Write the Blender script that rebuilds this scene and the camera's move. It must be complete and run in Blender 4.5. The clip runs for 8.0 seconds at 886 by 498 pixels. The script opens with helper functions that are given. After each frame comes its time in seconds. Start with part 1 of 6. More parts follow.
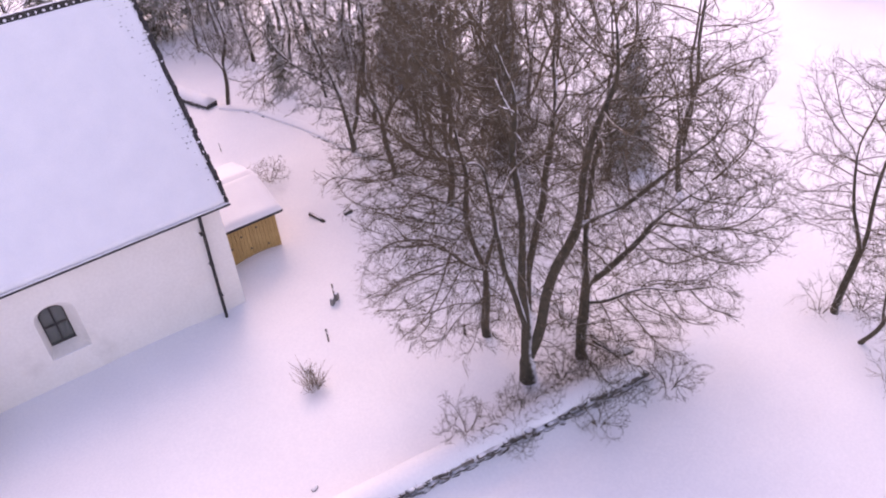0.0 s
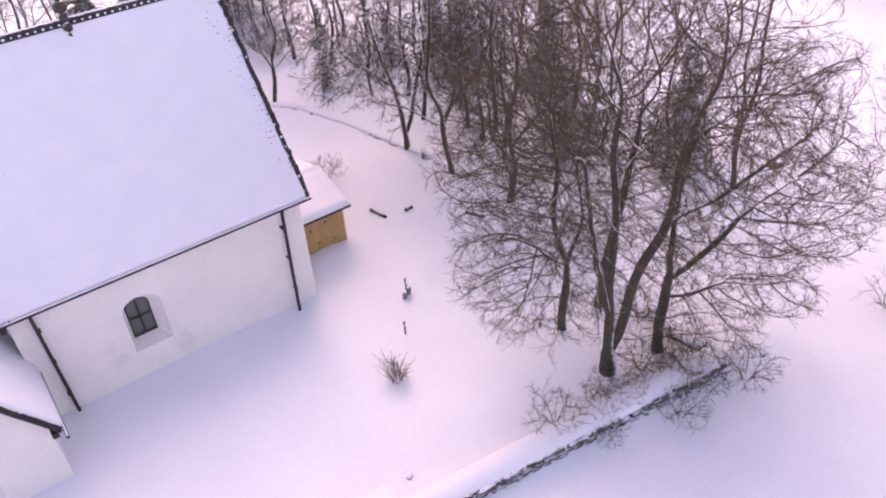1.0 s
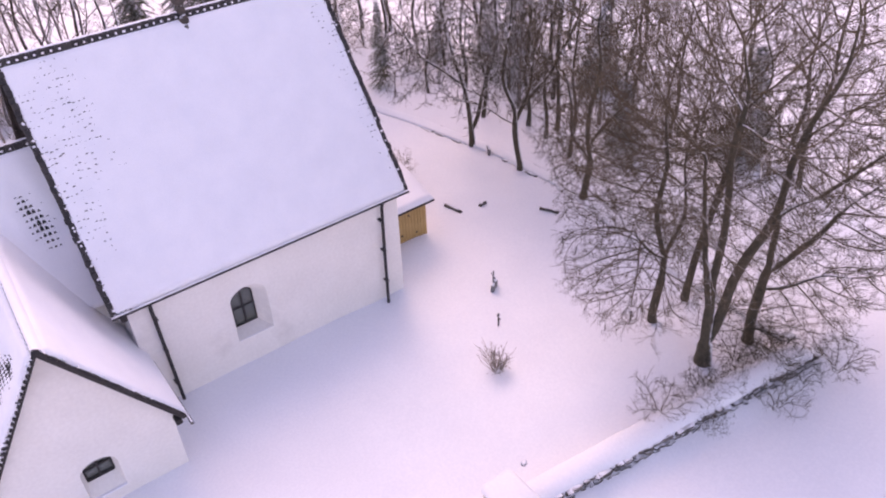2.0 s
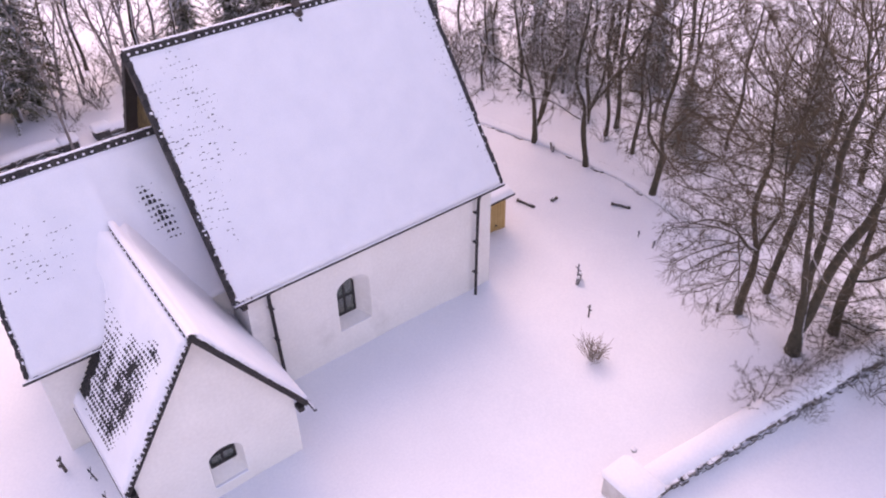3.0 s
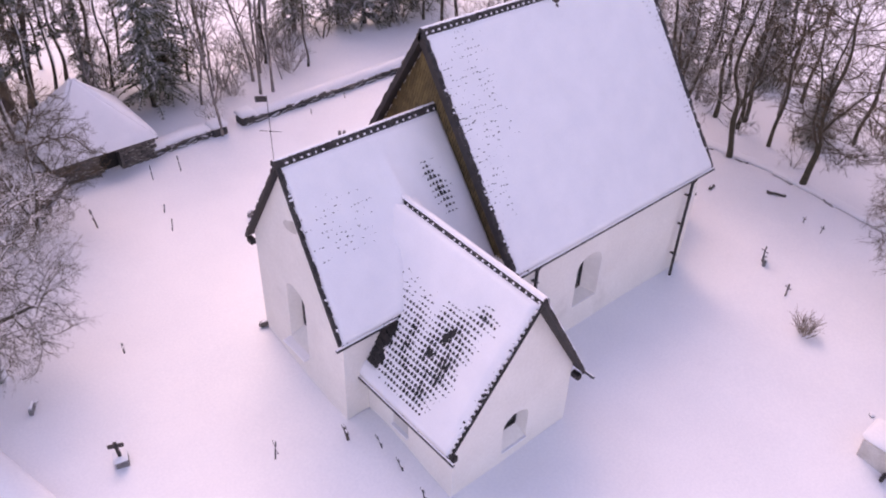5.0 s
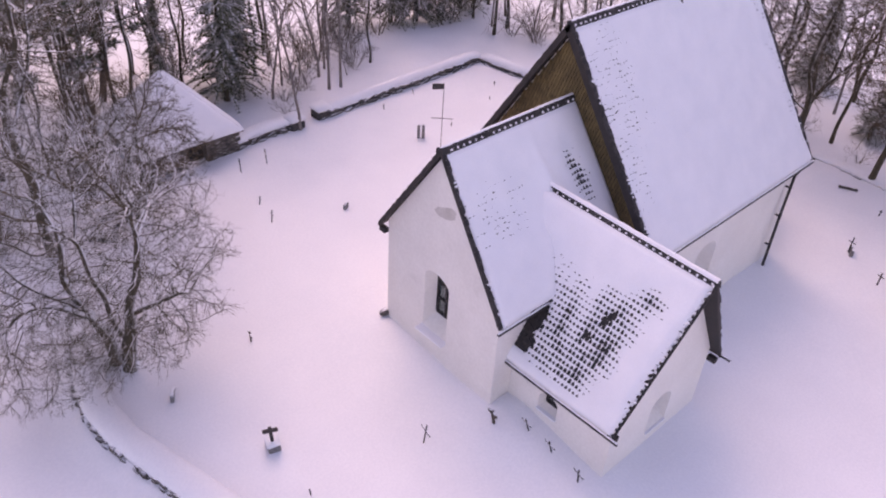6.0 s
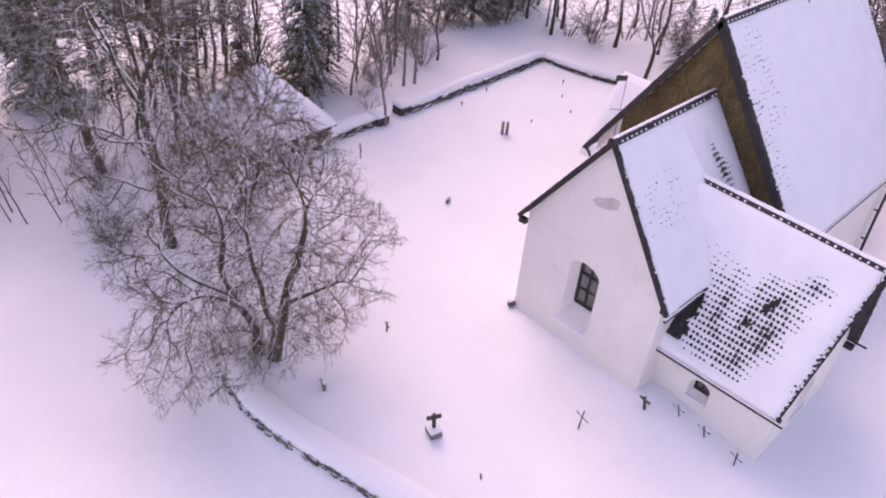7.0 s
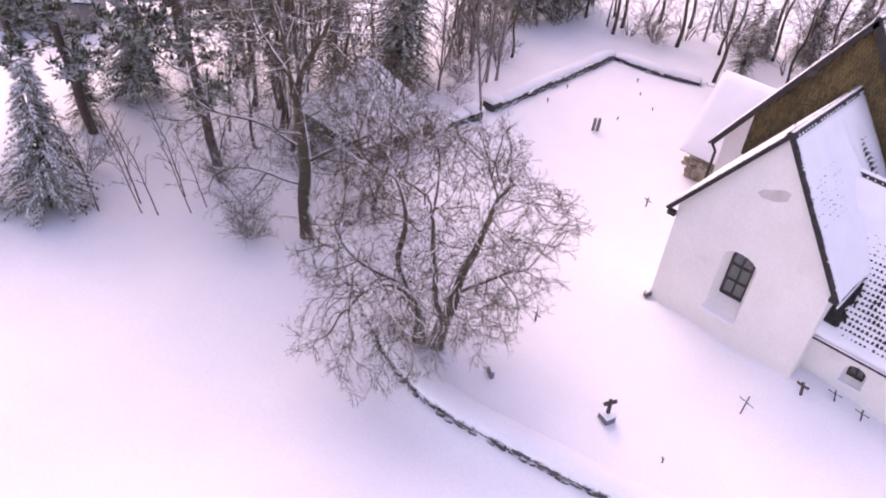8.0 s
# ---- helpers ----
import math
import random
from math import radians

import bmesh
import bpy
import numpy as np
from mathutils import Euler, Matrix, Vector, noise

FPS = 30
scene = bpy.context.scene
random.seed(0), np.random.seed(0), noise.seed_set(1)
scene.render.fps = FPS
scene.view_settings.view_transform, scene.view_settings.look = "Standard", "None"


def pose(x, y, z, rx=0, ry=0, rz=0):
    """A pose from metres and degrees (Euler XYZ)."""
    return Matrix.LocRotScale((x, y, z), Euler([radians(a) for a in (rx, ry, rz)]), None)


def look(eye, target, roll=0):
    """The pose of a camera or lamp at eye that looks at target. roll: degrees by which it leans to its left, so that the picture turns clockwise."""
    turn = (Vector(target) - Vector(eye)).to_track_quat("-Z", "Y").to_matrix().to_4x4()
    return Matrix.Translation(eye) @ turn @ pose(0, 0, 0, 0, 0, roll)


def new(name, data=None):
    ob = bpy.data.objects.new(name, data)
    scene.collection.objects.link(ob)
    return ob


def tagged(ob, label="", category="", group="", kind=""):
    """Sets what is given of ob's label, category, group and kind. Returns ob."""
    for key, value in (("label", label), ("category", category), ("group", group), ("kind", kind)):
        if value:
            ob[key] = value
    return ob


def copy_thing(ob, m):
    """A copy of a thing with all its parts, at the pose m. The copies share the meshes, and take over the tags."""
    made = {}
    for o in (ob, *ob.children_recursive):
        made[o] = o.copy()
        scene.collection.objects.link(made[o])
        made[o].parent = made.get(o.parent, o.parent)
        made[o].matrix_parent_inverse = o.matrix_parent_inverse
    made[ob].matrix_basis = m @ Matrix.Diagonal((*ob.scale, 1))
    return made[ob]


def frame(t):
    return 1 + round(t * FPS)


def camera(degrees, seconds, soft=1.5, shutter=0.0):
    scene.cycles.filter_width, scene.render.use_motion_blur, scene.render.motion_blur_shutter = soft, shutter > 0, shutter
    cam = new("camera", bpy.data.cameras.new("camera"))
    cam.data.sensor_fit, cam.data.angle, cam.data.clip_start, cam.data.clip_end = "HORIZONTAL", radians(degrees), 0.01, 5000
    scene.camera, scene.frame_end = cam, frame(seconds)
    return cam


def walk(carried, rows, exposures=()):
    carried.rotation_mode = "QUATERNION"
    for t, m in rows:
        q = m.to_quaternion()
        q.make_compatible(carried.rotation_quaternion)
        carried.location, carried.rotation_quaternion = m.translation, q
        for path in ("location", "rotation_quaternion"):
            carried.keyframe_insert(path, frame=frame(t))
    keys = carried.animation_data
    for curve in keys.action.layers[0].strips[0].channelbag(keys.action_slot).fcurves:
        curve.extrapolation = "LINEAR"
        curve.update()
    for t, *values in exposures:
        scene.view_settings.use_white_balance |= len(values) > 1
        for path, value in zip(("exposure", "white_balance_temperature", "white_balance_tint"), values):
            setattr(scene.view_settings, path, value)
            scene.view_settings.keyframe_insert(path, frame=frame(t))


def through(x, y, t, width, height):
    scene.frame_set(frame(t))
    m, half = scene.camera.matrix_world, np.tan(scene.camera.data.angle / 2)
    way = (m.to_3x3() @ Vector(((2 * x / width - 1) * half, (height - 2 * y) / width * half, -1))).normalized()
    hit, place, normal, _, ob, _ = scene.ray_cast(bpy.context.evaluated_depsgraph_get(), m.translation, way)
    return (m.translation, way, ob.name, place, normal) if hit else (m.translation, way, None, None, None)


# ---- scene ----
cam = camera(58.0, 8.0, 2.0)
# seconds, eye, target, roll
PATH = [
    (0.0, (-5.237, -24.497, 20.412), (-1.016, -17.788, 14.315), -5.25),
    (0.5, (-6.739, -23.609, 20.492), (-2.453, -16.941, 14.395), -4.76),
    (1.0, (-8.329, -22.993, 20.770), (-3.946, -16.390, 14.673), -4.10),
    (1.5, (-10.270, -22.027, 20.922), (-5.780, -15.485, 14.836), -3.34),
    (3.0, (-16.038, -18.777, 21.173), (-11.220, -12.463, 15.096), -1.10),
    (3.5, (-18.211, -17.529, 21.221), (-13.280, -11.294, 15.154), -0.42),
    (4.0, (-20.526, -16.101, 21.250), (-15.456, -9.981, 15.181), 0.60),
    (4.5, (-22.774, -14.702, 21.127), (-17.573, -8.671, 15.081), 1.37),
    (6.0, (-29.886, -9.974, 20.623), (-24.222, -4.292, 14.653), 3.79),
    (6.5, (-32.298, -8.223, 20.366), (-26.486, -2.646, 14.440), 4.67),
    (7.0, (-34.811, -6.191, 20.108), (-28.831, -0.771, 14.204), 5.67),
    (7.5, (-37.310, -4.069, 19.912), (-31.200, 1.209, 14.012), 6.39),
    (8.0, (-40.063, -1.773, 19.513), (-33.781, 3.343, 13.652), 7.58),
]
UNIT = 1.25   # metres to one unit of the plan below
walk(cam, [(t, look(Vector(e) * UNIT, Vector(g) * UNIT, r)) for t, e, g, r in PATH], [(t, s, 8050, 46) for t, s in ((0.0, 1.22), (4.0, 1.20), (6.1, 0.87), (7.0, 1.09), (8.0, 1.33))])

# ---- light ----
SUN_TURN, SUN_UP = 20.0, 47.0   # degrees from +y towards +x, and above the horizon
world = bpy.data.worlds.new("winter_sky")
scene.world = world
world.use_nodes = True
wn = world.node_tree
sky = wn.nodes.new("ShaderNodeTexSky")
sky.sky_type = "NISHITA"
sky.sun_disc = False
sky.sun_elevation = radians(SUN_UP)
sky.sun_rotation = radians(SUN_TURN)
sky.air_density, sky.dust_density, sky.ozone_density = 1.0, 1.6, 0.6
wn.links.new(sky.outputs[0], wn.nodes["Background"].inputs[0])
wn.nodes["Background"].inputs[1].default_value = 0.15
sun = new("sun", bpy.data.lights.new("sun", "SUN"))
sun.data.energy, sun.data.angle, sun.data.color = 0.12, radians(50), (1.0, 0.94, 0.88)
sa, se = radians(SUN_TURN), radians(SUN_UP)
sun.matrix_world = look((60 * math.sin(sa) * math.cos(se), 60 * math.cos(sa) * math.cos(se), 60 * math.sin(se)), (0, 0, 0))


# ---- materials ----
def mat(name, c1, c2, scale=3.0, fine=30.0, rough=0.8, bump=0.3, depth=0.02, rand=0.0, snow=None, metal=0.0, stain=None, island=False, wind=0.0):
    """Two-scale mottled surface; snow=(lo, hi) lays snow on faces that look up, wind plasters some on the east side; stain=(colour, scale, from, to)."""
    m = bpy.data.materials.new(name)
    m.use_nodes = True
    nt = m.node_tree
    N, L = nt.nodes.new, nt.links.new
    bsdf = nt.nodes["Principled BSDF"]
    geo = N("ShaderNodeNewGeometry")
    n1, n2 = N("ShaderNodeTexNoise"), N("ShaderNodeTexNoise")
    n1.inputs["Scale"].default_value, n2.inputs["Scale"].default_value = scale, fine
    n1.inputs["Detail"].default_value, n2.inputs["Detail"].default_value = 4, 5
    L(geo.outputs["Position"], n1.inputs["Vector"])
    L(geo.outputs["Position"], n2.inputs["Vector"])
    mid = N("ShaderNodeMath")
    mid.operation = "MULTIPLY_ADD"
    L(n2.outputs[0], mid.inputs[0])
    mid.inputs[1].default_value = 0.5
    half = N("ShaderNodeMath")
    half.operation = "MULTIPLY"
    L(n1.outputs[0], half.inputs[0])
    half.inputs[1].default_value = 0.5
    L(half.outputs[0], mid.inputs[2])
    ramp = N("ShaderNodeValToRGB")
    ramp.color_ramp.elements[0].position, ramp.color_ramp.elements[1].position = 0.36, 0.64
    ramp.color_ramp.elements[0].color, ramp.color_ramp.elements[1].color = (*c1, 1), (*c2, 1)
    L(mid.outputs[0], ramp.inputs[0])
    col = ramp.outputs[0]
    if stain:
        n3 = N("ShaderNodeTexNoise")
        n3.inputs["Scale"].default_value, n3.inputs["Detail"].default_value = stain[1], 6
        L(geo.outputs["Position"], n3.inputs["Vector"])
        sm = N("ShaderNodeMapRange")
        sm.inputs["From Min"].default_value, sm.inputs["From Max"].default_value = stain[2], stain[3]
        L(n3.outputs[0], sm.inputs[0])
        mx = N("ShaderNodeMix")
        mx.data_type = "RGBA"
        L(sm.outputs[0], mx.inputs[0])
        L(col, mx.inputs[6])
        mx.inputs[7].default_value = (*stain[0], 1)
        col = mx.outputs[2]
    if rand:
        if island:
            src = geo.outputs["Random Per Island"]
        else:
            src = N("ShaderNodeObjectInfo").outputs["Random"]
        rr = N("ShaderNodeMapRange")
        rr.inputs["To Min"].default_value, rr.inputs["To Max"].default_value = 1 - rand, 1 + rand
        L(src, rr.inputs[0])
        hs = N("ShaderNodeHueSaturation")
        L(rr.outputs[0], hs.inputs["Value"])
        L(col, hs.inputs["Color"])
        col = hs.outputs[0]
    if snow:
        up = N("ShaderNodeVectorMath")
        up.operation = "DOT_PRODUCT"
        up.inputs[1].default_value = (wind, -0.35 * wind, 1.0)
        L(geo.outputs["Normal"], up.inputs[0])
        ad = N("ShaderNodeMath")
        ad.operation = "MULTIPLY_ADD"
        L(n1.outputs[0], ad.inputs[0])
        ad.inputs[1].default_value = 0.7
        L(up.outputs["Value"], ad.inputs[2])
        mr = N("ShaderNodeMapRange")
        mr.inputs["From Min"].default_value, mr.inputs["From Max"].default_value = snow[0] + 0.35, snow[1] + 0.35
        L(ad.outputs[0], mr.inputs[0])
        mx = N("ShaderNodeMix")
        mx.data_type = "RGBA"
        L(mr.outputs[0], mx.inputs[0])
        L(col, mx.inputs[6])
        mx.inputs[7].default_value = (0.84, 0.85, 0.88, 1)
        col = mx.outputs[2]
    L(col, bsdf.inputs["Base Color"])
    bsdf.inputs["Roughness"].default_value = rough
    bsdf.inputs["Metallic"].default_value = metal
    if bump:
        bp = N("ShaderNodeBump")
        bp.inputs["Strength"].default_value, bp.inputs["Distance"].default_value = bump, depth
        L(mid.outputs[0], bp.inputs["Height"])
        L(bp.outputs[0], bsdf.inputs["Normal"])
    return m


SNOW = mat("snow", (0.80, 0.81, 0.84), (0.88, 0.88, 0.90), 0.25, 9.0, 0.65, 0.25, 0.05)
SNOW_ROOF = mat("roof_snow", (0.80, 0.81, 0.85), (0.87, 0.87, 0.90), 0.9, 22.0, 0.65, 0.35, 0.03)
PLASTER = mat("lime_plaster", (0.76, 0.73, 0.69), (0.84, 0.81, 0.77), 0.6, 7.0, 0.9, 0.10, 0.02, stain=((0.62, 0.59, 0.55), 0.45, 0.60, 0.80))
PATCH = mat("grey_plaster_patch", (0.50, 0.465, 0.425), (0.66, 0.63, 0.59), 2.0, 20.0, 0.95, 0.3, 0.01)
TILE = mat("roof_tile", (0.022, 0.020, 0.021), (0.05, 0.044, 0.042), 4.0, 30.0, 0.75, 0.3, 0.01, rand=0.3)
TAR = mat("tarred_wood", (0.016, 0.013, 0.013), (0.036, 0.029, 0.027), 3.0, 25.0, 0.7, 0.4, 0.01)
IRON = mat("dark_iron", (0.020, 0.018, 0.019), (0.045, 0.038, 0.036), 5.0, 40.0, 0.55, 0.2, 0.005, metal=0.3)
SHINGLE = mat("oak_shingle", (0.075, 0.054, 0.022), (0.19, 0.132, 0.054), 0.9, 22.0, 0.85, 0.4, 0.01, rand=0.26)
SHINGLE_FAR = mat("oak_shingle_field", (0.075, 0.054, 0.022), (0.19, 0.132, 0.054), 0.9, 22.0, 0.85, 0.4, 0.01, rand=0.26, island=True)
TAN = mat("ochre_planks", (0.42, 0.26, 0.095), (0.52, 0.34, 0.14), 1.2, 18.0, 0.8, 0.3, 0.01, rand=0.08)
STONE = mat("field_stone", (0.055, 0.050, 0.048), (0.16, 0.145, 0.13), 2.5, 18.0, 0.9, 0.6, 0.03, rand=0.4, snow=(0.80, 1.0))
STONE_DARK = mat("wall_core", (0.04, 0.037, 0.036), (0.09, 0.083, 0.078), 3.0, 20.0, 0.95, 0.6, 0.03)
RUBBLE = mat("warm_rubble", (0.20, 0.15, 0.10), (0.38, 0.32, 0.24), 2.0, 14.0, 0.9, 0.5, 0.02, rand=0.35)
RUBBLE_GREY = mat("grey_rubble", (0.065, 0.058, 0.052), (0.16, 0.145, 0.13), 2.0, 14.0, 0.9, 0.5, 0.02, rand=0.35, snow=(0.85, 1.1))
BARK = mat("bark", (0.042, 0.034, 0.022), (0.094, 0.077, 0.050), 5.0, 35.0, 0.9, 0.8, 0.03, snow=(0.29, 0.60), wind=0.54)
TWIG = mat("twigs", (0.062, 0.045, 0.026), (0.130, 0.096, 0.056), 1.5, 12.0, 0.9, 0.0, 0.0, snow=(0.85, 1.2))
TWIG_SNOWY = mat("snow_lined_twigs", (0.060, 0.046, 0.028), (0.128, 0.098, 0.060), 1.5, 12.0, 0.9, 0.0, 0.0, snow=(0.46, 0.90))
TWIG_FROST = mat("frosted_twigs", (0.10, 0.085, 0.07), (0.19, 0.16, 0.135), 1.5, 12.0, 0.9, 0.0, 0.0, snow=(0.35, 0.85))
DRY = mat("dry_stems", (0.19, 0.15, 0.12), (0.33, 0.27, 0.22), 2.0, 15.0, 0.9, 0.0, 0.0, snow=(0.4, 0.85))
TWIG_RED = mat("budded_twigs", (0.070, 0.050, 0.030), (0.135, 0.098, 0.060), 1.0, 9.0, 0.9, 0.0, 0.0, snow=(0.95, 1.3))
BARK_SNOWY = mat("snow_lined_bark", (0.042, 0.034, 0.022), (0.094, 0.077, 0.050), 5.0, 35.0, 0.9, 0.8, 0.03, snow=(0.22, 0.52), wind=0.60)
BIRCH = mat("birch_bark", (0.12, 0.10, 0.09), (0.30, 0.27, 0.25), 3.0, 20.0, 0.85, 0.3, 0.01, snow=(0.6, 0.9))
PINE_BARK = mat("pine_bark", (0.055, 0.040, 0.034), (0.13, 0.092, 0.072), 4.0, 25.0, 0.9, 0.7, 0.03, snow=(0.7, 0.95))
NEEDLE = mat("spruce_needles", (0.050, 0.054, 0.020), (0.115, 0.112, 0.046), 1.6, 10.0, 0.8, 0.0, 0.0, snow=(0.70, 1.15))
NEEDLE_SNOWY = mat("snow_laden_needles", (0.050, 0.054, 0.022), (0.105, 0.106, 0.048), 1.6, 10.0, 0.8, 0.0, 0.0, snow=(0.62, 1.08))
PINE_NEEDLE = mat("pine_needles", (0.050, 0.062, 0.028), (0.11, 0.122, 0.062), 1.6, 10.0, 0.8, 0.0, 0.0, snow=(0.64, 1.04))
GRANITE = mat("granite", (0.12, 0.115, 0.115), (0.24, 0.23, 0.225), 6.0, 60.0, 0.8, 0.3, 0.005, snow=(0.6, 0.9))
OLDWOOD = mat("grey_wood", (0.045, 0.036, 0.030), (0.11, 0.09, 0.075), 4.0, 30.0, 0.85, 0.4, 0.01, snow=(0.75, 0.95))
# near-black that stands for the unlit inside of the gatehouse
DARK = mat("dark_interior", (0.012, 0.011, 0.010), (0.02, 0.018, 0.017), 2.0, 9.0, 0.9, 0.0, 0.0)
GLASS = bpy.data.materials.new("window_glass")
GLASS.use_nodes = True
gb = GLASS.node_tree.nodes["Principled BSDF"]
# grey base and reduced transmission stand in for sky mirrored in the panes
gb.inputs["Base Color"].default_value = (0.36, 0.39, 0.37, 1)
gb.inputs["Roughness"].default_value = 0.10
gb.inputs["Transmission Weight"].default_value = 0.74


# ---- building blocks ----
def mesh_of(name, verts, faces, material, smooth=False):
    me = bpy.data.meshes.new(name)
    me.from_pydata([tuple(v) for v in verts], [], [tuple(f) for f in faces])
    me.materials.append(material)
    if smooth:
        me.polygons.foreach_set("use_smooth", [True] * len(me.polygons))
    me.update()
    return me


def child(name, me, parent, label="", m=None, kind=""):
    ob = new(name, me)
    ob.parent = parent
    if m is not None:
        ob.matrix_basis = m
    return tagged(ob, label, kind=kind)


def part(name, bm, material, parent, label="", smooth=False):
    me = bpy.data.meshes.new(name)
    bmesh.ops.recalc_face_normals(bm, faces=bm.faces)
    bm.to_mesh(me)
    bm.free()
    me.materials.append(material)
    if smooth:
        me.polygons.foreach_set("use_smooth", [True] * len(me.polygons))
    return child(name, me, parent, label)


def thing(name, m, label, category, group="", kind=""):
    ob = new(name)
    ob.empty_display_size = 0.3
    ob.matrix_basis = m
    return tagged(ob, label, category, group, kind)


def box(bm, x0, x1, y0, y1, z0, z1, m=None, bevel=0.0):
    r = bmesh.ops.create_cube(bm, size=1.0)
    vs = r["verts"]
    for v in vs:
        v.co = Vector(((x0 + x1) / 2 + v.co.x * (x1 - x0), (y0 + y1) / 2 + v.co.y * (y1 - y0), (z0 + z1) / 2 + v.co.z * (z1 - z0)))
    if bevel:
        es = {e for v in vs for e in v.link_edges}
        vs = [v for v in bmesh.ops.bevel(bm, geom=list(es), offset=bevel, segments=1, affect="EDGES", profile=0.5)["verts"]]
    if m is not None:
        bmesh.ops.transform(bm, matrix=m, verts=vs)


def beam(bm, a, b, w, h, up=(0, 0, 1)):
    """A square bar from a to b, w wide and h high."""
    a, b = Vector(a), Vector(b)
    d = (b - a).normalized()
    s = d.cross(Vector(up)).normalized()
    u = s.cross(d)
    vs = [bm.verts.new(p + s * i * w / 2 + u * j * h / 2) for p in (a, b) for i, j in ((-1, -1), (1, -1), (1, 1), (-1, 1))]
    for f in ((0, 1, 2, 3), (7, 6, 5, 4), (0, 4, 5, 1), (1, 5, 6, 2), (2, 6, 7, 3), (3, 7, 4, 0)):
        bm.faces.new([vs[i] for i in f])


def pipe(bm, pts, r, n=8):
    """A round bar along points."""
    rings = []
    for i, p in enumerate(pts):
        p = Vector(p)
        d = (Vector(pts[min(i + 1, len(pts) - 1)]) - Vector(pts[max(i - 1, 0)])).normalized()
        s = d.cross(Vector((0.31, 0.17, 0.93) if abs(d.z) < 0.9 else (1, 0, 0))).normalized()
        u = s.cross(d)
        rings.append([bm.verts.new(p + s * math.cos(k * math.tau / n) * r + u * math.sin(k * math.tau / n) * r) for k in range(n)])
    for a, b in zip(rings, rings[1:]):
        for k in range(n):
            bm.faces.new((a[k], a[(k + 1) % n], b[(k + 1) % n], b[k]))
    bm.faces.new(rings[0])
    bm.faces.new(rings[-1])


def loft(bm, A, B):
    """A closed solid between two outlines with as many points each."""
    va, vb = [bm.verts.new(p) for p in A], [bm.verts.new(p) for p in B]
    n = len(A)
    bm.faces.new(va)
    bm.faces.new(vb[::-1])
    for i in range(n):
        bm.faces.new((va[i], vb[i], vb[(i + 1) % n], va[(i + 1) % n]))


def carved(name, outer, cutters, material, parent, label=""):
    """A solid less its cutters, as one mesh."""
    def tmp(bm):
        me = bpy.data.meshes.new("tmp")
        bmesh.ops.recalc_face_normals(bm, faces=bm.faces)
        bm.to_mesh(me)
        bm.free()
        return new("tmp", me)
    base = tmp(outer)
    tools = [tmp(c) for c in cutters]
    for c in tools:
        md = base.modifiers.new("cut", "BOOLEAN")
        md.operation, md.solver, md.object = "DIFFERENCE", "EXACT", c
    bpy.context.view_layer.update()
    dg = bpy.context.evaluated_depsgraph_get()
    me = bpy.data.meshes.new_from_object(base.evaluated_get(dg))
    me.name = name
    me.materials.clear()
    me.materials.append(material)
    for o in (base, *tools):
        bpy.data.objects.remove(o, do_unlink=True)
    return child(name, me, parent, label)


def arch(u0, u1, z0, z1, rise, n=8):
    """Outline of an opening with a curved head, as (u, z)."""
    c = (u0 + u1) / 2
    pts = [(u0, z0), (u1, z0)]
    for k in range(n + 1):
        a = math.pi * k / n
        pts.append((c + (u1 - u0) / 2 * math.cos(a), z1 - rise + rise * math.sin(a)))
    return pts


def nz(x, y, s=1.0, z=0.0):
    return noise.noise(Vector((x * s, y * s, z)))


# ---- ground ----
def smooth(a, b, v):
    k = min(1.0, max(0.0, (v - a) / (b - a)))
    return k * k * (3 - 2 * k)


def south_line(x):
    return -11.2 - 0.11 * x


WEST_FACE = ((-2.0, -22.9), (1.0, -23.7), (3.5, -24.41), (4.8, -24.74), (6.6, -25.2), (8.6, -25.66), (10.1, -25.74), (11.3, -25.53), (12.4, -25.15), (15.4, -23.9), (18.6, -21.9))


def west_line(y):
    """Outer face of the curving wall."""
    return float(np.interp(y, [q[0] for q in WEST_FACE], [q[1] for q in WEST_FACE]))


def ground_z(x, y):
    """Height of the snow."""
    z = 0.05 * nz(x, y, 0.16) + 0.035 * nz(x, y, 0.5, 3.0)
    z += 0.55 * math.exp(-((x + 15.0) ** 2 + (y - 0.9) ** 2) / 5.0)
    z += 0.20 * math.exp(-((x + 15.4) ** 2 / 2.0 + (y - 5.0) ** 2 / 14.0))
    z -= 0.20 * math.exp(-((x - 0.3) ** 2 + y * y) / 3.0)
    z += 0.34 * math.exp(-((x - 2.6) ** 2 / 3.0 + (y - 2.3) ** 2 / 0.8))
    if x > -6:
        s = y - south_line(x)
        end = smooth(-6.0, -3.4, x) * (1 - smooth(11.0, 14.0, x))
        z += end * (0.04 - 0.10 * math.exp(-((s - 1.7) ** 2) / 0.5) - 0.42 * smooth(0.3, -0.5, s))
    z -= 0.40 * smooth(0.0, -0.8, x - west_line(y)) * smooth(19.0, 14.0, y)
    z -= 0.25 * math.exp(-((x + 15.0) ** 2 + (y - 21.8) ** 2) / 0.5)
    z -= 0.30 * math.exp(-((x + 3.6) ** 2 + (y + 10.6) ** 2) / 0.6)
    # far field falls and rolls gently
    z += 0.5 * nz(x, y, 0.03, 7.0) * smooth(20, 60, abs(x) + abs(y - 5))
    return z


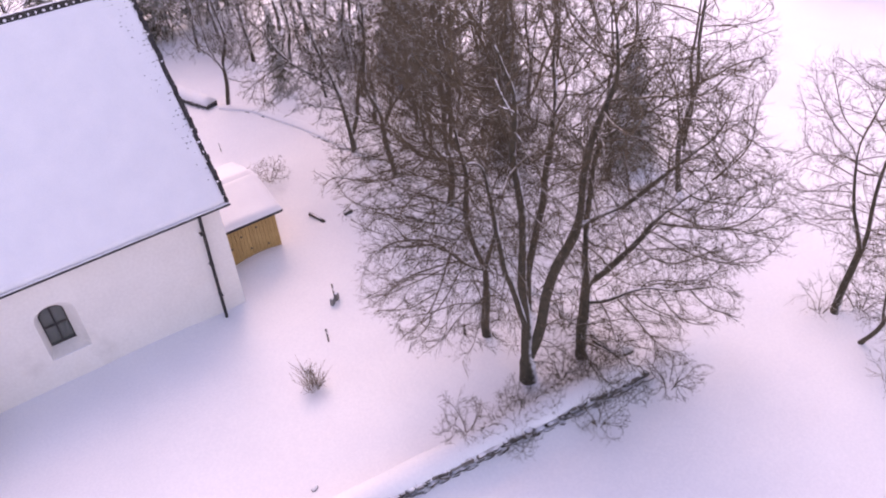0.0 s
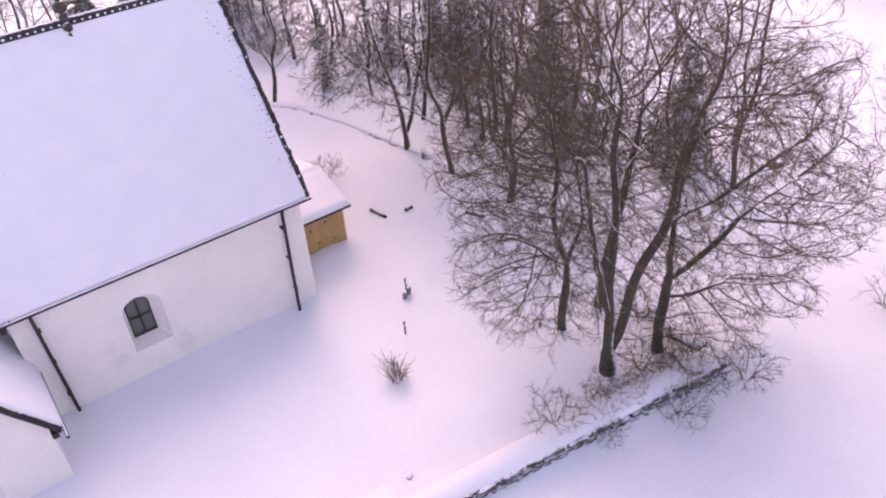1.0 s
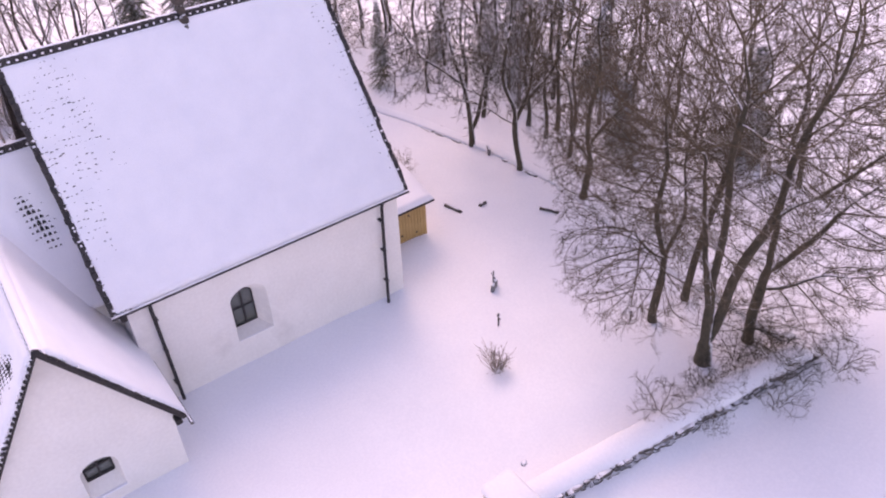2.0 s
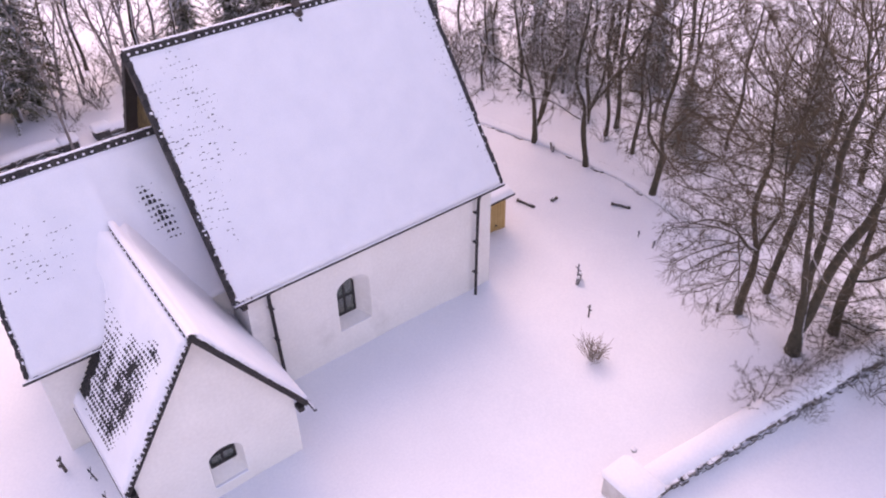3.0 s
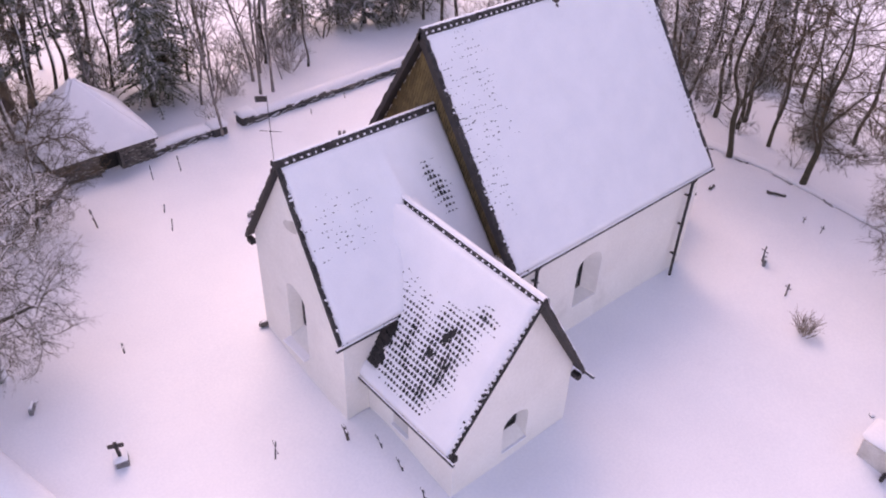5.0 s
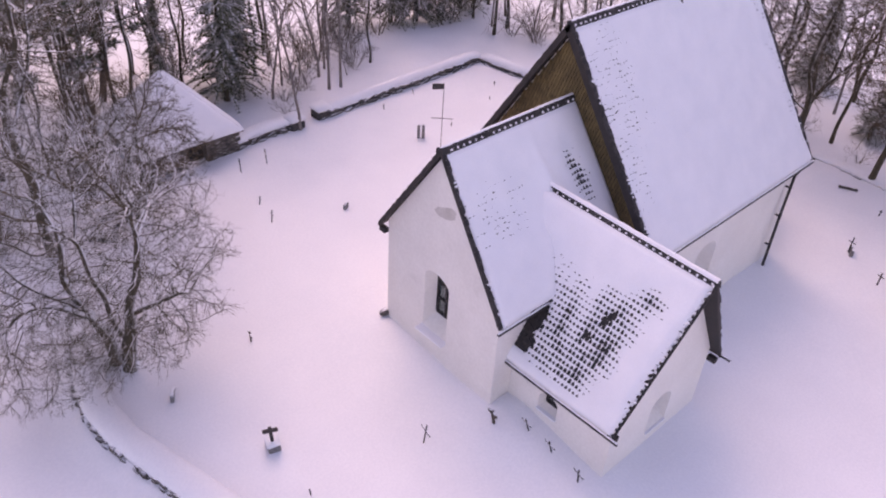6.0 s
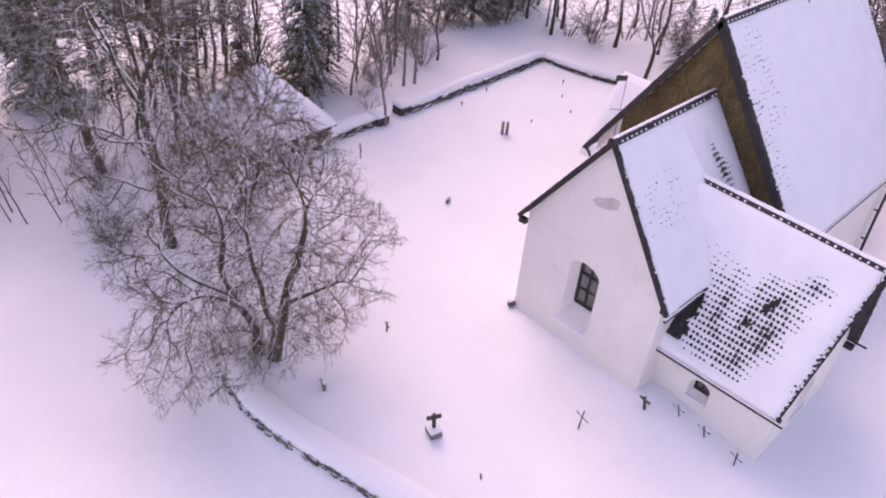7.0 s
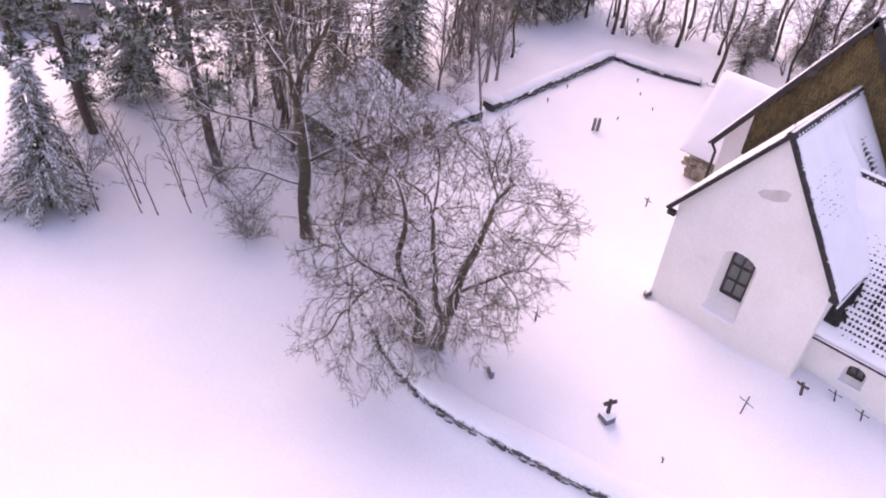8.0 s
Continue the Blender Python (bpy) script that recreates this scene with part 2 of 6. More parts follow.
def build_ground():
    def lines(lo, hi, step, far):
        a = list(np.arange(lo, hi + 1e-6, step))
        g, d = [], step
        v = 0.0
        while v < far:
            d *= 1.35
            v += d
            g.append(v)
        return [lo - q for q in reversed(g)] + a + [hi + q for q in g]
    xs, ys = lines(-42, 46, 0.5, 2500), lines(-26, 56, 0.5, 2500)
    verts = [(x, y, ground_z(x, y)) for y in ys for x in xs]
    nx = len(xs)
    faces = [(j * nx + i, j * nx + i + 1, (j + 1) * nx + i + 1, (j + 1) * nx + i) for j in range(len(ys) - 1) for i in range(nx - 1)]
    me = mesh_of("ground", verts, faces, SNOW, True)
    tagged(new("ground", me), "deep smooth snow covering the churchyard and the fields", "snow", kind="structure")


build_ground()

# ---- church ----
church = thing("church", pose(0, 0, 0), "whitewashed stone church with steep snow-covered tiled roofs", "church")


def window(name, u0, u1, z0, z1, rise, at, rows, cols, axis, sill, label):
    """A window with frame, bars, panes and sill. axis 'y': in a wall that looks along y, u is x."""
    def P(u, d, z):
        return (u, at + d, z) if axis == "y" else (at + d, u, z)
    w = new(name)
    w.parent = church
    tagged(w, label)
    bm = bmesh.new()
    out = arch(u0, u1, z0, z1, rise)
    for i, a in enumerate(out):
        b = out[(i + 1) % len(out)]
        beam(bm, P(a[0], 0, a[1]), P(b[0], 0, b[1]), 0.09, 0.09, (0, 1, 0) if axis == "y" else (1, 0, 0))
    part("frame", bm, IRON, w, "dark painted frame")
    for c in range(1, cols):
        bm = bmesh.new()
        u = u0 + (u1 - u0) * c / cols
        beam(bm, P(u, -0.005, z0), P(u, -0.005, z1), 0.06, 0.07, (0, 1, 0) if axis == "y" else (1, 0, 0))
        part("mullion", bm, IRON, w)
    for r in range(1, rows):
        bm = bmesh.new()
        z = z0 + (z1 - z0) * r / rows
        beam(bm, P(u0, -0.01, z), P(u1, -0.01, z), 0.055, 0.06)
        part("glazing_bar", bm, IRON, w)
    for c in range(cols):
        for r in range(rows):
            bm = bmesh.new()
            ua, ub = u0 + (u1 - u0) * c / cols, u0 + (u1 - u0) * (c + 1) / cols
            za, zb = z0 + (z1 - z0) * r / rows, z0 + (z1 - z0) * (r + 1) / rows
            loft(bm, [P(u, 0.02, z) for u, z in ((ua, za), (ub, za), (ub, zb), (ua, zb))], [P(u, 0.026, z) for u, z in ((ua, za), (ub, za), (ub, zb), (ua, zb))])
            part("pane", bm, GLASS, w, "dark glass pane").visible_shadow = False
    s0, s1, sz, d0, d1 = sill
    bm = bmesh.new()
    loft(bm, [P(u, d, z) for u, d, z in ((s0, d0, sz), (s0, d1, sz + 0.02), (s0, d1, sz + 0.07), (s0, d0, sz + 0.05))],
         [P(u, d, z) for u, d, z in ((s1, d0, sz), (s1, d1, sz + 0.02), (s1, d1, sz + 0.07), (s1, d0, sz + 0.05))])
    part("sill", bm, SNOW_ROOF, w, "projecting sill covered with snow")
    return w


def niche(inner, outer, axis, face, depth, through):
    """Cutter of a splayed opening: wide at the face, narrower at the glass, then on through the wall."""
    def P(q, d):
        return [(u, d, z) if axis == "y" else (d, u, z) for u, z in q]
    sgn = 1
    a, b = bmesh.new(), bmesh.new()
    over = [(u + (u - inner[i][0]) * 0.35, z + (z - inner[i][1]) * 0.35) for i, (u, z) in enumerate(outer)]
    loft(a, P(over, face - 0.35 * depth * sgn), P(inner, face + depth * sgn))
    loft(b, P(inner, face + depth * sgn - 0.01), P(inner, through))
    return [a, b]


def nave():
    def prof(x, i=0.0):
        return [(x, 0.45 + i, -0.8), (x, 9.0 - i, -0.8), (x, 9.0 - i, 5.12), (x, 5.14, 11.18 - i * 1.3), (x, 0.45 + i, 4.86)]
    o, i = bmesh.new(), bmesh.new()
    loft(o, prof(-9.35), prof(1.0))
    loft(i, prof(-8.5, 0.85), prof(0.2, 0.85))
    inn, out = arch(-5.93, -5.07, 1.35, 2.98, 0.28), arch(-6.10, -4.72, 1.14, 3.40, 0.50)
    carved("nave_wall", o, [i, *niche(inn, out, "y", 0.45, 0.55, 1.6)], PLASTER, church, "rough whitewashed nave wall")
    window("window", -5.93, -5.07, 1.35, 2.98, 0.28, 1.04, 2, 2, "y", (-6.08, -4.74, 1.10, -0.58, -0.35), "arched window set deep in a whitewashed niche")


def chancel():
    def prof_w(i=0.0, dx=0.0):
        return [(-15.52 + dx, 1.75 + i, -0.8), (-14.95 + dx, 7.80 - i, -0.8), (-14.95 + dx, 7.80 - i, 4.56), (-15.23 + dx, 4.87, 8.64 - i * 1.3), (-15.52 + dx, 1.75 + i, 4.47)]
    def prof_e(i=0.0):
        return [(-9.3, 1.75 + i, -0.8), (-9.3, 7.80 - i, -0.8), (-9.3, 7.80 - i, 4.56), (-9.3, 4.87, 8.64 - i * 1.3), (-9.3, 1.75 + i, 4.47)]
    o, i = bmesh.new(), bmesh.new()
    loft(o, prof_w(), prof_e())
    loft(i, prof_w(0.8, 0.85), prof_e(0.8))
    inn, out = arch(4.50, 5.34, 1.85, 3.82, 0.30), arch(4.28, 5.60, 1.30, 3.98, 0.36)
    carved("chancel_wall", o, [i, *niche(inn, out, "x", -15.22, 0.56, -14.0)], PLASTER, church, "whitewashed chancel wall")
    window("window", 4.50, 5.34, 1.85, 3.82, 0.30, -14.70, 3, 2, "x", (4.26, 5.62, 1.26, -0.80, -0.40), "tall arched gable window with six panes")
    # an oval of newer grey plaster high in the gable
    bm = bmesh.new()
    rng = random.Random(4)
    ring = []
    for k in range(18):
        a = k * math.tau / 18
        r = 1 + rng.uniform(-0.18, 0.14)
        ring.append((4.72 + 0.55 * r * math.cos(a), 6.62 + (0.25 + 0.09 * math.cos(a + 2.6)) * r * math.sin(a) - 0.14 * math.cos(a)))
    gx = lambda y: -15.52 + (y - 1.75) * 0.57 / 6.05
    loft(bm, [(gx(y) - 0.006, y, z) for y, z in ring], [(gx(y) + 0.02, y, z) for y, z in ring])
    part("plaster_patch", bm, PATCH, church, "oval patch of newer grey plaster")


def sacristy():
    def prof(y, i=0.0, top=0.0):
        return [(-14.62 + i, y, -0.8), (-9.5 - i, y, -0.8), (-9.5 - i, y, 2.60), (-12.13, y, 6.91 - i * 1.5), (-14.62 + i, y, 2.56)]
    o, i = bmesh.new(), bmesh.new()
    loft(o, prof(-2.40), prof(1.9))
    loft(i, prof(-1.65, 0.7), prof(1.2, 0.7))
    inn, out = arch(-12.38, -11.55, 0.95, 1.85, 0.30), arch(-12.52, -11.40, 0.52, 2.02, 0.42)
    in2, ou2 = arch(-0.20, 0.34, 1.10, 1.62, 0.22), arch(-0.32, 0.46, 0.92, 1.72, 0.32)
    carved("sacristy_wall", o, [i, *niche(inn, out, "y", -2.40, 0.45, -1.2), *niche(in2, ou2, "x", -14.62, 0.35, -13.5)], PLASTER, church, "whitewashed sacristy wall")
    window("window", -12.38, -11.55, 0.95, 1.85, 0.30, -1.98, 2, 2, "y", (-12.50, -11.42, 0.48, -0.48, -0.25), "small arched sacristy window")
    window("window", -0.20, 0.34, 1.10, 1.62, 0.22, -14.30, 1, 2, "x", (-0.34, 0.48, 0.88, -0.40, -0.20), "tiny arched window low under the eave")


nave()
chancel()
sacristy()

# ---- roofs ----
TW, TL = 0.15, 0.205   # a tile's width and visible length


def tile_mesh(seed, lip=False):
    """The round roll of a pantile: x across, y up the slope, its lower end lifted off the next row. lip: the rim alone, the rest buried."""
    rng = random.Random(seed)
    v, f = [], []
    half, crest = TW * rng.uniform(0.35, 0.41), rng.uniform(0.044, 0.052)
    rows = ((0.0, 0.058), (0.014, 0.056), (0.026, 0.044), (0.05, 0.0)) if lip else ((0.0, 0.058), (TL * 0.25, 0.044), (TL * 0.55, 0.012), (TL * 1.02, -0.03))
    for y, lift in rows:
        for k in range(5):
            a = math.pi * k / 4
            v.append((-math.cos(a) * half, y, lift + crest * math.sin(a) + rng.uniform(-0.003, 0.003)))
    for r in range(3):
        for k in range(4):
            f.append((r * 5 + k, r * 5 + k + 1, r * 5 + 6 + k, r * 5 + 5 + k))
    for k in range(5):
        v.append((v[k][0], 0.012, -0.02))
    for k in range(4):
        f.append((k, 20 + k, 21 + k, k + 1))
    for k in (0, 4):
        for r in range(4):
            v.append((v[r * 5 + k][0], v[r * 5 + k][1], -0.02))
    f += [(r * 5, r * 5 + 5, 26 + r, 25 + r) for r in range(3)] + [(r * 5 + 4, 29 + r, 30 + r, r * 5 + 9) for r in range(3)]
    return mesh_of("tile", v, f, TILE, False)


TILES = [tile_mesh(s) for s in range(4)]
LIPS = [tile_mesh(s, True) for s in range(4)]


def slope(name, p00, p10, p01, p11, depth, bare, singles=0, step=0.11, label="", eave_snow=0.16, drift=None, edge=0.16):
    """One roof slope with its boarding, tiles where the snow is thin, and the snow itself. p00, p10: ends of the eave; p01, p11: of the ridge.
    bare(p): how bare the tiles lie at a place, 0 to 1."""
    p00, p10, p01, p11 = (Vector(p) for p in (p00, p10, p01, p11))
    n = (p10 - p00).cross(p01 - p00).normalized()
    if n.z < 0:
        n = -n
    bm = bmesh.new()
    loft(bm, [p00, p10, p11, p01], [p - n * 0.06 for p in (p00, p10, p11, p01)])
    roof = part(name, bm, TAR, church, label)
    along, up = (p10 - p00), (p01 - p00)
    LA, LU = max((p10 - p00).length, (p11 - p01).length), (p01 - p00).length
    ex = along.normalized()
    ey = (up - ex * up.dot(ex)).normalized()
    # snow
    nu, nv = max(4, int(LA / step)), max(4, int(LU / step))
    verts, faces = [], []
    for j in range(nv + 1):
        for i in range(nu + 1):
            a, b = i / nu, j / nv
            p = (p00.lerp(p10, a)).lerp(p01.lerp(p11, a), b)
            ed = min(a * LA, (1 - a) * LA) / edge
            ev = min(b * LU / eave_snow, max(0.0, (1 - b) * LU - 0.11) / 0.2)
            e = min(1.0, ed, ev)
            rim = math.sqrt(max(0.0, 1 - (1 - e) ** 2))
            m = bare(p)
            h = depth * (1 + 0.22 * nz(p.x + p.y * 0.7, p.z, 0.5) + 0.10 * nz(p.x, p.z, 2.0))
            thin = 0.106 - 0.070 * m + 0.016 * nz(p.x + p.y, p.z, 6.0, 2.0) - 0.020 * smooth(0.80, 1.0, m)
            if drift:
                h += drift(p)
            k = smooth(0.0, 0.35, m)
            h = h * (1 - k) + min(h, thin) * k
            if m > 1.2:
                h = -0.05
            verts.append(p + n * (0.012 + h * rim))
    W = nu + 1
    faces = [(j * W + i, j * W + i + 1, (j + 1) * W + i + 1, (j + 1) * W + i) for j in range(nv) for i in range(nu)]
    rimv = [i for i in range(W)] + [j * W + nu for j in range(1, nv + 1)] + [nv * W + i for i in range(nu - 1, -1, -1)] + [j * W for j in range(nv - 1, 0, -1)]
    base = len(verts)
    for q in rimv:
        verts.append(verts[q] - n * 0.03 if verts[q] is not None else None)
    for k in range(len(rimv)):
        k2 = (k + 1) % len(rimv)
        faces.append((rimv[k], base + k, base + k2, rimv[k2]))
    me = mesh_of("roof_snow", verts, faces, SNOW_ROOF, True)
    child("snow_cover", me, roof, "thick wind-smoothed snow")
    # tiles that show
    spots = []
    rows, cols = int(LU / TL), int(LA / TW)
    rot = Matrix((ex, ey, n)).transposed().to_4x4()
    rng = random.Random(len(name) + int(LA * 100))
    for j in range(rows):
        for i in range(-cols, cols * 2):
            q = p00 + ex * ((i + 0.5) * TW) + ey * (j * TL)
            # inside the quad
            b = (q - p00).dot(ey) / (p01 - p00).dot(ey)
            l, r = p00.lerp(p01, b), p10.lerp(p11, b)
            if not 0.05 < (q - l).dot(ex) < (r - l).dot(ex) - 0.05:
                continue
            q = l.lerp(r, (q - l).dot(ex) / (r - l).dot(ex))
            m = bare(q + ey * 0.1)
            if m > 0.08:
                spots.append((m, q))
    spots.sort(key=lambda s: -s[0])
    fields = {True: ([], []), False: ([], [])}
    for k, (m, q) in enumerate(spots):
        M = Matrix.Translation(q + n * (rng.uniform(-0.05, 0.0) + 0.045 * m if m < 0.5 else rng.uniform(-0.012, 0.004))) @ rot @ pose(rng.uniform(-0.03, 0.03) * (m < 0.5), rng.uniform(-0.03, 0.03) * (m < 0.5), 0, rng.uniform(-2, 2), rng.uniform(-4, 4), rng.uniform(-4, 4)) @ Matrix.Diagonal((min(1.0, rng.uniform(0.15, 0.35) + 1.6 * m), 1.0, 1.0, 1.0))
        if k < singles:
            child("tile", (TILES if m > 0.5 else LIPS)[k % 4], roof, m=M)
        else:
            far_v, far_f = fields[m > 0.5]
            s = len(far_v)
            src = (TILES if m > 0.5 else LIPS)[k % 4]
            far_v += [M @ v.co for v in src.vertices]
            far_f += [tuple(s + i for i in p.vertices) for p in src.polygons]
    for clear, (far_v, far_f) in fields.items():
        if far_v:
            child("tile_field", mesh_of("tile_field", far_v, far_f, TILE), roof, "dark tiles showing through thin snow" if clear else "dark tile rims poking out of the snow", kind="stuff")
    return roof


def blob(p, c, r):
    return math.exp(-sum(((a - b) / k) ** 2 for a, b, k in zip(p, c, r)))


def bare_nave(p):
    m = 0.43 * blob((p.x, p.z), (-8.5, 9.9), (1.4, 2.1)) + 0.34 * blob((p.x, p.z), (-9.2, 7.2), (0.9, 2.2)) + 0.16 * blob((p.x, p.z), (-7.3, 8.3), (0.9, 0.9))
    m += 0.42 * smooth(0.05, 1.25, p.x + 0.35 * nz(p.z, 0, 1.3) + 0.10 * (p.z - 6)) * smooth(4.9, 5.6, p.z)
    m += 0.10 * smooth(-9.3, -9.75, p.x)
    return min(0.38, 0.95 * m) * (0.95 + 0.4 * nz(p.x * 1.3, p.z * 1.3, 1.6, 5.0)) if m > 0.02 else 0.0


def bare_chancel(p):
    m = min(0.34, 0.48 * blob((p.x, p.z), (-14.0, 6.95), (1.4, 0.95)) + 0.20 * blob((p.x, p.z), (-15.2, 6.6), (0.6, 1.6)))
    a, b = (p.x + 10.42), (p.z - 6.83)
    m += 1.1 * blob((a + 0.20 * b, b), (0, 0), (0.40, 0.85))
    return m * (0.95 + 0.4 * nz(p.x, p.z, 2.2, 5.0)) if m > 0.02 else 0.0


def bare_sacristy(p):
    q = (p.y, p.z)
    k = smooth(-2.2, -1.0, p.y + 0.30 * (p.z - 4.0) - 0.35 * nz(p.y, p.z, 1.5)) * smooth(6.05, 5.2, p.z - 0.10 * max(0.0, p.y) + 0.12 * min(0.0, p.y)) * smooth(2.35, 2.75, p.z - 0.10 * p.y)
    m = (0.70 - 0.26 * smooth(4.5, 5.4, p.z)) * k + 0.75 * blob((p.y + 0.75 + 0.25 * (p.z - 4.2), p.z), (0, 4.15), (0.54, 1.12)) + 0.72 * blob(q, (-1.66, 5.90), (0.44, 0.42))
    m += 0.30 * blob(q, (-0.55, 5.4), (0.5, 0.4)) + 0.3 * blob(q, (0.6, 3.9), (0.35, 1.2))
    m += 0.55 * smooth(0.28, 0.10, p.y + 2.5 + 0.10 * (p.z - 2.26)) * smooth(2.9, 3.2, p.z) * smooth(6.4, 5.6, p.z)
    if p.y > 1.22 + 0.34 * nz(p.z, 0, 3.4) and 2.75 < p.z < 4.35 and p.x < -13.0:
        return 1.5
    return min(1.0, m) * (0.92 + 0.30 * nz(p.y, p.z, 2.5, 5.0)) if m > 0.02 else 0.0


none = lambda p: 0.0


def valley(p):
    """Snow gathered where the sacristy roof meets the chancel roof."""
    zs = 7.06 - abs(p.x + 12.0) * 4.80 / (2.90 if p.x < -12.0 else 2.80)
    zc = 4.31 + (p.y - 1.42) * 4.49 / 3.45
    return 0.20 * math.exp(-((zs - zc) / 0.75) ** 2) * smooth(3.6, 4.6, p.z)


slope("nave_roof", (-9.74, 0.20, 4.66), (1.27, 0.20, 4.66), (-9.74, 5.14, 11.34), (1.27, 5.14, 11.34), 0.13, bare_nave, 260, label="steep nave roof of dark clay tiles under snow")
slope("nave_roof", (1.27, 9.35, 4.74), (-9.74, 9.35, 4.74), (1.27, 5.14, 11.34), (-9.74, 5.14, 11.34), 0.13, none, step=0.3, label="far slope of the nave roof under snow")
slope("chancel_roof", (-15.78, 1.42, 4.31), (-9.36, 1.42, 4.31), (-15.38, 4.87, 8.80), (-9.36, 4.87, 8.80), 0.13, bare_chancel, 260, drift=valley, label="chancel roof of dark tiles under snow")
slope("chancel_roof", (-9.36, 8.10, 4.30), (-15.12, 8.10, 4.30), (-9.36, 4.87, 8.80), (-15.38, 4.87, 8.80), 0.13, none, step=0.3, label="far slope of the chancel roof under snow")
slope("sacristy_roof", (-14.90, 1.80, 2.26), (-14.88, -2.50, 2.26), (-11.98, 3.4, 7.06), (-12.15, -2.98, 7.06), 0.14, bare_sacristy, 290, drift=valley, edge=0.06, label="sacristy roof with rows of dark tiles showing through the snow")
slope("sacristy_roof", (-9.20, -2.66, 2.26), (-9.20, 1.8, 2.26), (-12.15, -2.98, 7.06), (-11.98, 3.4, 7.06), 0.15, none, drift=valley, label="sacristy roof covered with thick snow")


def lumps(name, pts, size, parent, label, seed):
    """Small clods of snow as one mesh."""
    rng = random.Random(seed)
    v, f = [], []
    ico = bmesh.new()
    bmesh.ops.create_icosphere(ico, subdivisions=1, radius=1.0)
    iv, fa = [q.co.copy() for q in ico.verts], [tuple(q.index for q in t.verts) for t in ico.faces]
    ico.free()
    for p in pts:
        s = len(v)
        k = Vector((rng.uniform(0.7, 1.3), rng.uniform(0.7, 1.3), rng.uniform(0.6, 1.1))) * size
        for q in iv:
            v.append(Vector(p) + Vector((q.x * k.x, q.y * k.y, q.z * k.z)) * rng.uniform(0.85, 1.15))
        f += [tuple(s + i for i in t) for t in fa]
    return child(name, mesh_of(name, v, f, SNOW_ROOF, True), parent, label, kind="stuff")


def ridge(a, b, seed, laden=False):
    """Dark ridge capping with a snow plug in every tile joint and a strip of snow along the top."""
    a, b = Vector(a), Vector(b)
    d = (b - a).normalized()
    s = d.cross(Vector((0, 0, 1))).normalized()
    L = (b - a).length
    root = new("ridge_capping")
    root.parent = church
    tagged(root, "dark ridge capping dotted with snow")
    n = int(L / 0.25)
    cap = bmesh.new()
    w = 0.125 if laden else 0.155
    prof = [(-w, -0.17), (-w * 0.78, 0.0), (-w * 0.22, 0.06), (w * 0.22, 0.06), (w * 0.78, 0.0), (w, -0.17)]
    loft(cap, [s * x + Vector((0, 0, z)) for x, z in prof], [s * x * 0.96 + Vector((0, 0, z - 0.012)) + d * (L / n) * 0.97 for x, z in prof])
    me = bpy.data.meshes.new("ridge_tile")
    bmesh.ops.recalc_face_normals(cap, faces=cap.faces)
    cap.to_mesh(me)
    cap.free()
    me.materials.append(TILE)
    dots = []
    rng = random.Random(seed)
    for k in range(n):
        child("ridge_tile", me, root, m=Matrix.Translation(a + d * (L * k / n) + Vector((0, 0, rng.uniform(-0.008, 0.008)))))
        if rng.random() < 0.92:
            for sg in (-1, 1):
                dots.append(a + d * (L * (k + 0.5) / n) + s * sg * w * 0.88 + Vector((0, 0, -0.075)))
    lumps("snow_plug", dots, 0.049, root, "round plugs of snow", seed)
    bm = bmesh.new()
    m = int(L / 0.2)
    pts = []
    for k in range(m + 1):
        h = 0.008 + 0.02 * rng.random()
        pts.append([a + d * (L * k / m) + s * x + Vector((0, 0, 0.058 + z)) for x, z in (((-0.10, -0.04), (-0.07, h + 0.02), (0, h + 0.03), (0.13, h - 0.05), (0.20, -0.26)) if laden else ((-0.055, -0.02), (-0.04, h * 0.7), (0, h), (0.04, h * 0.7), (0.055, -0.02)))])
    vs = [[bm.verts.new(p) for p in q] for q in pts]
    for q, r in zip(vs, vs[1:]):
        for i in range(4):
            bm.faces.new((q[i], q[i + 1], r[i + 1], r[i]))
    part("snow_strip", bm, SNOW_ROOF, root, "thin strip of snow", True)


ridge((-9.78, 5.14, 11.42), (1.29, 5.14, 11.42), 1)
ridge((-15.52, 4.87, 8.89), (-9.40, 4.87, 8.89), 2)
ridge((-12.15, -3.05, 7.12), (-11.98, 3.25, 7.12), 3, True)


